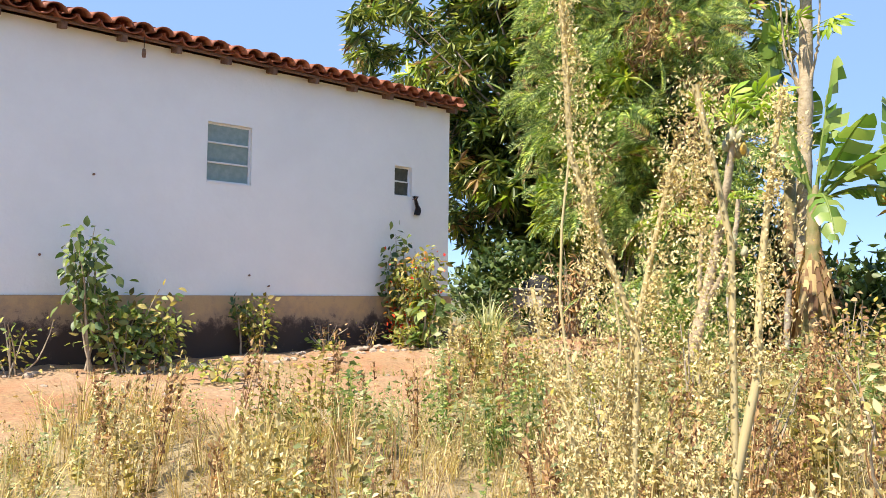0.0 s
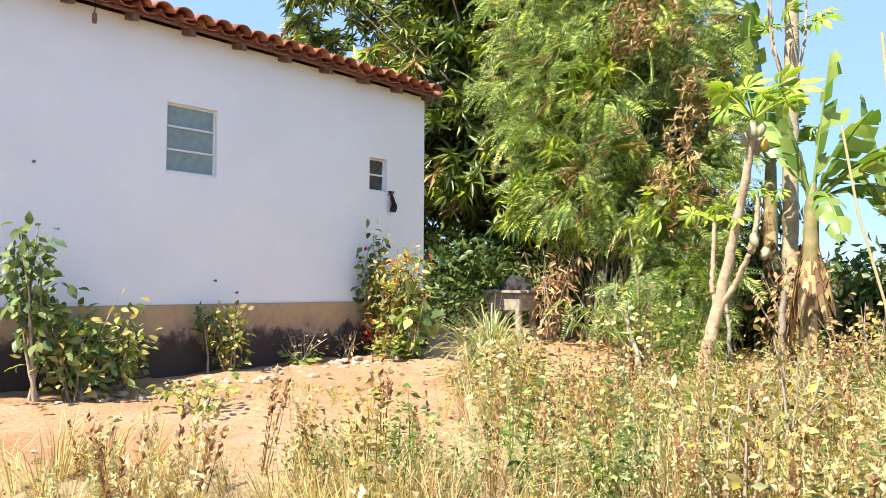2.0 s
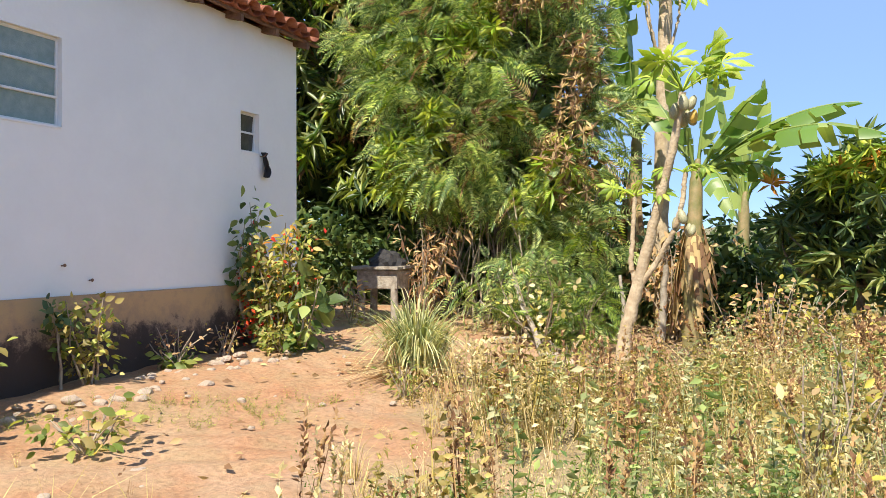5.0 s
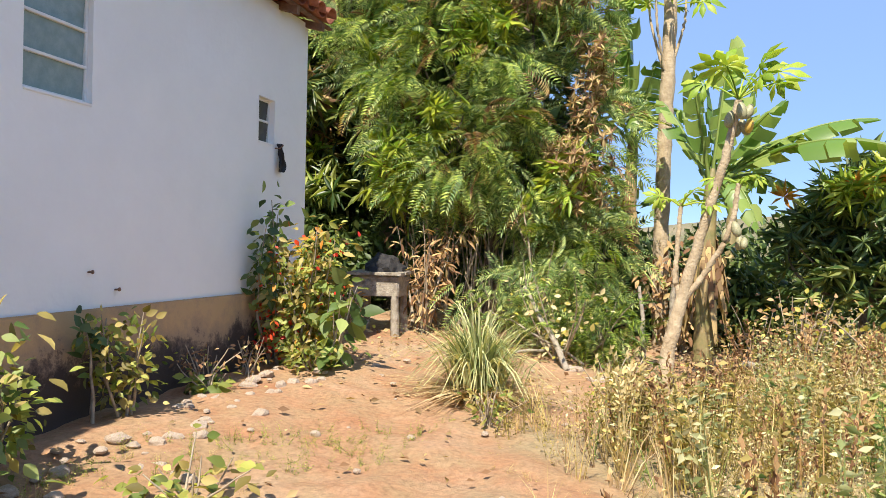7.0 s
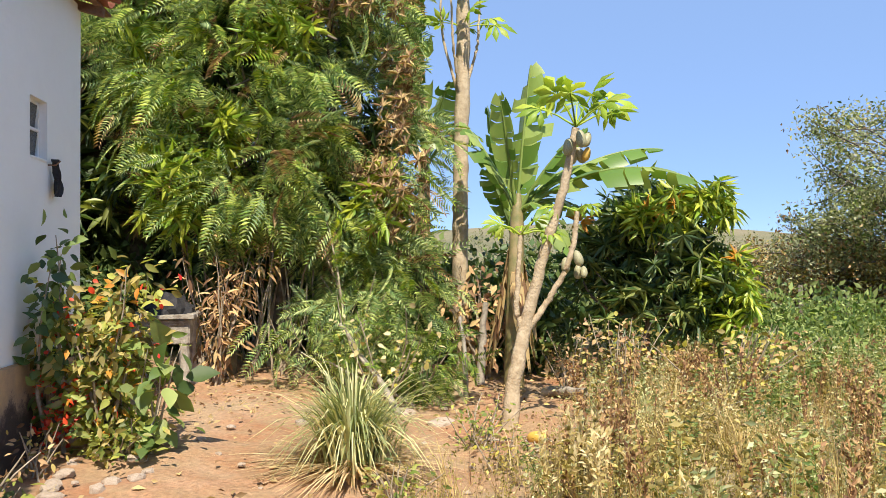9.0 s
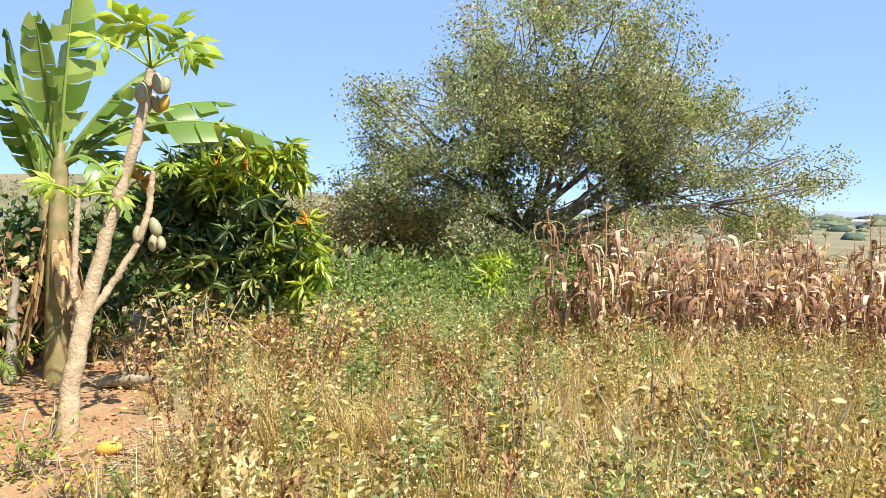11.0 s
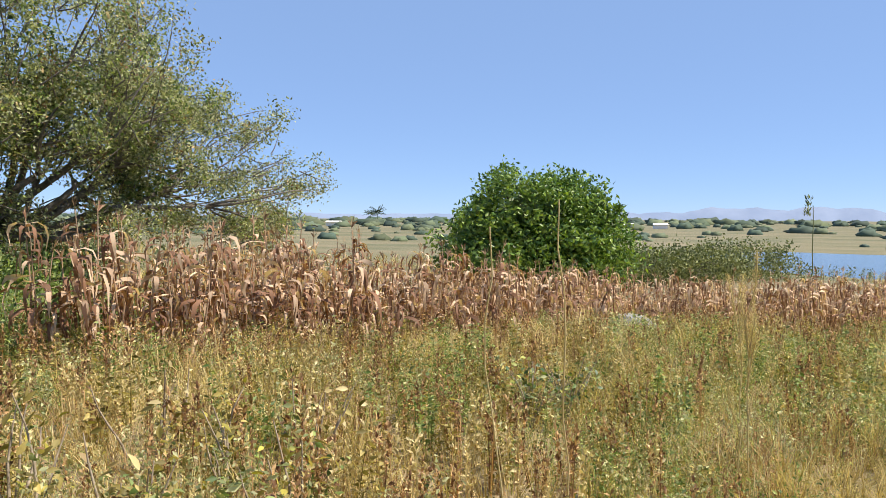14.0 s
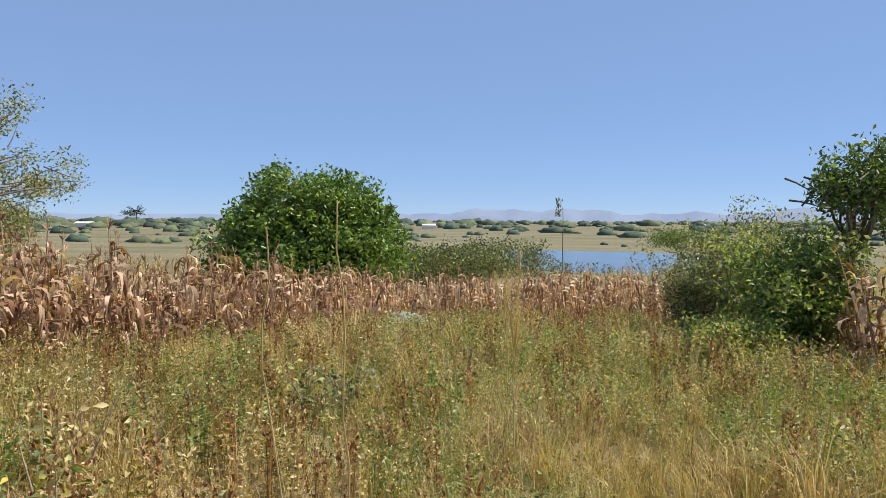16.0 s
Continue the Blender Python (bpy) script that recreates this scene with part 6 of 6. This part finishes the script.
    sow("green_tangle", "dense pale green weeds below the thorn tree", bushy_b, x[1::2], y[1::2], rng.uniform(0.35, 0.8, len(x[1::2])), M_PALEGREEN, rng)


build_weeds()

# single weeds that stand out near the end of the walk
for k, (px, py, ph, mats) in enumerate((
        (-1.9, 4.3, 0.75, [(M_WEED, 0.6), (M_YELLOWLEAF, 0.25), (M_DRYLEAF, 0.15)]), (-1.4, 4.9, 0.7, [(M_WEED, 0.5), (M_YELLOWLEAF, 0.3), (M_DRYLEAF, 0.2)]),
        (-2.3, 4.9, 0.7, [(M_WEED, 0.6), (M_YELLOWLEAF, 0.2), (M_DRYLEAF, 0.2)]), (-2.2, 5.6, 0.8, [(M_WEED, 0.6), (M_YELLOWLEAF, 0.3)]),
        (-1.0, 5.6, 0.75, [(M_SEED, 0.5), (M_WEED, 0.5)]), (-0.6, 4.7, 0.7, [(M_SEED, 0.4), (M_WEED, 0.6)]))):
    shrub("leafy_weed", "knee-high weed with yellowing leaves in dry grass", px, py, ph, 0.4, 80, mats, LANCE, 0.07, 160 + k, 6)
for k, (px, py) in enumerate(((1.6, 3.4), (1.9, 3.1))):
    shrub("dark_weed", "dark green bushy weed in dry grass", px, py, 0.62, 0.6, 260, [(M_DARKSHRUB, 0.7), (M_SHRUB, 0.3)], ONE_LEAF, 0.05, 170 + k, 12)

# bushes to the south-east
shrub("large_bush", "dense green bush mixed with dry grass", 3.7, -1.9, 0.8, 1.2, 700, [(M_TANGLE, 0.8), (M_WEED, 0.2)], SMALL_CLUMP, 0.12, 181, 26)
shrub("large_bush", "dense green bush with fine leaves", 4.2, -3.0, 1.95, 1.3, 1500, [(M_TANGLE, 0.8), (M_SHRUB, 0.2)], SMALL_CLUMP, 0.17, 182, 30)
shrub("twiggy_bush", "grey-green twiggy bush behind the green one", 6.6, -3.6, 2.4, 1.4, 1300, [(M_ACACIA, 0.7), (M_SCRUB, 0.3)], FINE_CLUMP, 0.18, 183, 34)
shrub("twiggy_bush", "grey-green twiggy bush beside the green one", 7.4, -3.0, 1.8, 1.0, 600, [(M_ACACIA, 0.6), (M_SCRUB, 0.4)], FINE_CLUMP, 0.17, 185, 24)
shrub("dry_shrub", "dry brown shrub at the foot of the bush", 2.5, -2.3, 0.7, 0.9, 420, [(M_REDWEED, 0.8), (M_WEED, 0.2)], ONE_LEAF, 0.05, 184, 18)


def build_east_trees():
    rng = np.random.default_rng(191)
    crown_tree("dark_leafy_tree", "small dark leafy tree rising behind the bushes", (4.25, -3.8), [(4.25, -3.8, 1.2), (4.2, -3.8, 1.8)], 0.07,
               [((4.2, -3.85, 2.85), (0.6, 0.62, 0.55)), ((4.1, -3.45, 2.75), (0.35, 0.3, 0.3)), ((4.4, -4.5, 2.8), (0.8, 0.7, 0.7))], 620, [(M_DARKSHRUB, 0.7), (M_GREEN, 0.3)], SMALL_CLUMP, 0.16, rng, M_BARK, limbs=22, twigs=40, limb_r=0.035, shell=0.3)
    x, y = 18.9, 4.2
    dome = crown_tree("round_green_tree", "round dense fresh-green tree standing behind the maize", (x, y), [(x, y, 0.5), (x, y, 1.0)], 0.25,
               [((x, y + 0.3, 2.0), (2.4, 2.0, 1.75)), ((x - 0.5, y - 1.1, 2.0), (1.6, 1.3, 1.45)), ((x - 0.6, y + 1.7, 1.2), (1.6, 1.3, 1.5)), ((x - 0.6, y - 1.7, 1.2), (1.6, 1.3, 1.5)), ((x - 1.4, y, 0.9), (1.5, 2.5, 1.2))],
               4200, [(M_ROUND, 0.86), (M_GREEN, 0.14)], SMALL_CLUMP, 0.33, rng, M_BARK, limbs=26, limb_r=0.08, shell=0.86, lean_down=0.0, spray=8, spread=0.15)
    shade_leaves(rng, dome, [((x, y, 1.7), (1.9, 2.2, 1.4))], 260, 0.8)
    # olive scrub before the pond, and an umbrella tree beyond it
    for k, (bx, by, w, h) in enumerate(((27, -2.0, 2.4, 1.6), (30, -4.5, 2.6, 1.7), (26, 0.2, 2.0, 1.3), (29, -0.8, 2.2, 1.4))):
        z = gz(bx, by)
        crown_tree("olive_bush", "low olive-green scrub bush in the dry field", (bx, by), [(bx, by, z + 0.3), (bx, by, z + 0.5)], 0.06,
                   [((bx, by, z + h * 0.45), (w, w, h * 0.55))], 420, [(M_SCRUB, 1)], FINE_CLUMP, 0.38, rng, M_BARK, limbs=12, limb_r=0.03, shell=0.4, category="bush", group="olive scrub bushes")
    bx, by = 52.0, -23.5
    z = gz(bx, by)
    crown_tree("umbrella_tree", "flat-topped green tree beside the pond", (bx, by), [(bx, by, z + 0.8), (bx, by, z + 1.2)], 0.12,
               [((bx, by, z + 2.2), (2.6, 2.6, 0.8))], 420, [(M_GREEN, 0.6), (M_SCRUB, 0.4)], FINE_CLUMP, 0.45, rng, M_BARK, limbs=12, limb_r=0.05, shell=0.4)
    # a tall cane with a plume in the field
    bx, by = 24.0, -5.4
    z = gz(bx, by)
    cane = empty("plumed_cane", bx, by, z, "tall single cane with a feathery plume", "cane")
    arrays_part("cane", tube(bow((bx, by, z), (bx + 0.1, by, 2.9), rng, 6, 0.02), np.linspace(0.025, 0.012, 6), 6), M_SCRUB, cane)
    p = np.stack([bx + 0.1 + rng.normal(0, 0.07, 60), by + rng.normal(0, 0.05, 60), rng.uniform(2.4, 3.1, 60)], 1)
    mass("plume", stamp(LEAF_V, LEAF_F, p, frames_along(np.tile((0.1, 0.1, 1.0), (60, 1)) + rng.normal(0, 0.3, (60, 3)), rng), np.full(60, 0.17)), M_SCRUB, cane)


build_east_trees()


# ---- distance ----
def build_pond():
    cx, cy, z = 52.0, -19.0, -0.86
    a = np.linspace(0, 2 * np.pi, 90, endpoint=False)
    wob = 1 + 0.08 * np.sin(3 * a + 1) + 0.05 * np.sin(7 * a)
    bm = bmesh.new()
    bm.faces.new([bm.verts.new((cx + 20 * w * math.cos(t), cy + 14 * w * math.sin(t), z)) for t, w in zip(a, wob)])
    tagged(part("water", bm, M_WATER), "still blue pond among the fields", "water", kind="structure")


build_pond()


def build_far():
    rng = np.random.default_rng(201)
    # scattered far woods and scrub over the plain
    n = 900
    bearing = np.radians(rng.uniform(20, 150, n))
    dist = 95 * (14 ** rng.random(n) ** 0.6)
    x, y = dist * np.sin(bearing), dist * np.cos(bearing)
    keep = (np.hypot((x - 52) / 17, (y + 19) / 12) > 1.35)
    x, y, dist = x[keep], y[keep], dist[keep]
    k = len(x)
    size = rng.uniform(0.8, 2.6, k) * np.clip(dist / 220, 0.55, 2.6)
    bm = bmesh.new()
    bmesh.ops.create_icosphere(bm, subdivisions=2, radius=1)
    tv = np.array([q.co for q in bm.verts])
    tf = np.array([[q.index for q in f.verts] for f in bm.faces])
    bm.free()
    tv = tv * (1 + 0.28 * np.sin(5 * tv[:, :1] + 3) * np.sin(6 * tv[:, 1:2]) + 0.18 * np.sin(11 * tv[:, 2:3] + 7 * tv[:, :1]))
    tv[:, 2] = np.maximum(tv[:, 2], -0.35) * 0.62
    ax = upright(rng, k, 0.03)
    ax = ax * rng.uniform(0.8, 1.6, (k, 1, 1)) ** np.array((1, 1, 0.3))[None, None, :]
    p = np.stack([x, y, ground_z(x, y) + 0.15 * size], 1)
    tagged(arrays_part("far_woods", stamp(tv, tf, p, ax, size), M_FARWOOD), "scattered dark trees and scrub across the plain", "woods", kind="stuff")
    # palms on the skyline
    for bx, by, h in ((385.0, 106.0, 8.0), (392.0, 112.0, 6.5), (38.0, 70.0, 2.2), (42.0, 71.0, 1.8), (47.0, 70.0, 2.0)):
        z = gz(bx, by)
        palm = empty("palm", bx, by, z, "far palm standing against the sky", "palm", "far palms")
        arrays_part("trunk", tube([(bx, by, z - 0.5), (bx, by, z + h * 0.8)], [0.03 * h, 0.02 * h], 6), M_FARWOOD, palm)
        m = 16
        way = np.stack([np.cos(np.arange(m) * 2.4), np.sin(np.arange(m) * 2.4), rng.uniform(-0.1, 1.2, m)], 1)
        mass("frond_head", stamp(FROND_V, FROND_F, np.tile((bx, by, z + h * 0.8), (m, 1)), frames_along(way, rng), np.full(m, h * 0.55)), M_FARWOOD, palm)
    # small white houses on the plain
    for bx, by, w in ((286.0, 98.0, 5.5), (305.0, 47.0, 4.5), (280.0, -17.0, 4.5), (296.0, -30.0, 5.0)):
        z = gz(bx, by)
        ob = empty("far_house", bx, by, z, "small white house far off on the plain", "house", "far white houses")
        bm = bmesh.new()
        slab(bm, (bx - 2, by - w / 2, z - 0.5), (bx + 2, by + w / 2, z + 1.5))
        under(part("wall", bm, M_FARWALL), ob)
        bm = bmesh.new()
        vs = [[bm.verts.new((bx + dx, by + s * (w / 2 + 0.3), z + dz)) for dx, dz in ((-2.4, 1.48), (2.4, 1.48), (0, 2.1))] for s in (-1, 1)]
        bm.faces.new(vs[0][::-1]), bm.faces.new(vs[1])
        for q in range(3):
            bm.faces.new((vs[0][q], vs[0][(q + 1) % 3], vs[1][(q + 1) % 3], vs[1][q]))
        under(part("roof", bm, M_FARWALL), ob)
    # hills on the horizon, distance haze put into their blue base colour
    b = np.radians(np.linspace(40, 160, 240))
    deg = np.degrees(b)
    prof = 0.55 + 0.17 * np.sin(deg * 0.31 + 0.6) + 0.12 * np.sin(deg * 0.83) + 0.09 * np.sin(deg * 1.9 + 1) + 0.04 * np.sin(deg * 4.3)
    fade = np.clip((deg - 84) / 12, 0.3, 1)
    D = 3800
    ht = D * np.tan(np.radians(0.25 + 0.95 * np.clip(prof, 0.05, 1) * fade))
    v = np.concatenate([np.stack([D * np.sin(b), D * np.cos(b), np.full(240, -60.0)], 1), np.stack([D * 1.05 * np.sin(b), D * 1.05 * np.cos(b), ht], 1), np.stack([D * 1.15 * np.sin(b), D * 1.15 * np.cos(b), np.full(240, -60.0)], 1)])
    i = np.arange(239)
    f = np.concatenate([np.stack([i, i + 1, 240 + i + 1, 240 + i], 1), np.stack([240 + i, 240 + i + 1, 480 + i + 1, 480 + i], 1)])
    tagged(link_mesh("backdrop", np_mesh("backdrop", v, f, True), M_HAZY_HILL), "low hills along the horizon, painted blue for distance haze", "hills", kind="structure")


build_far()
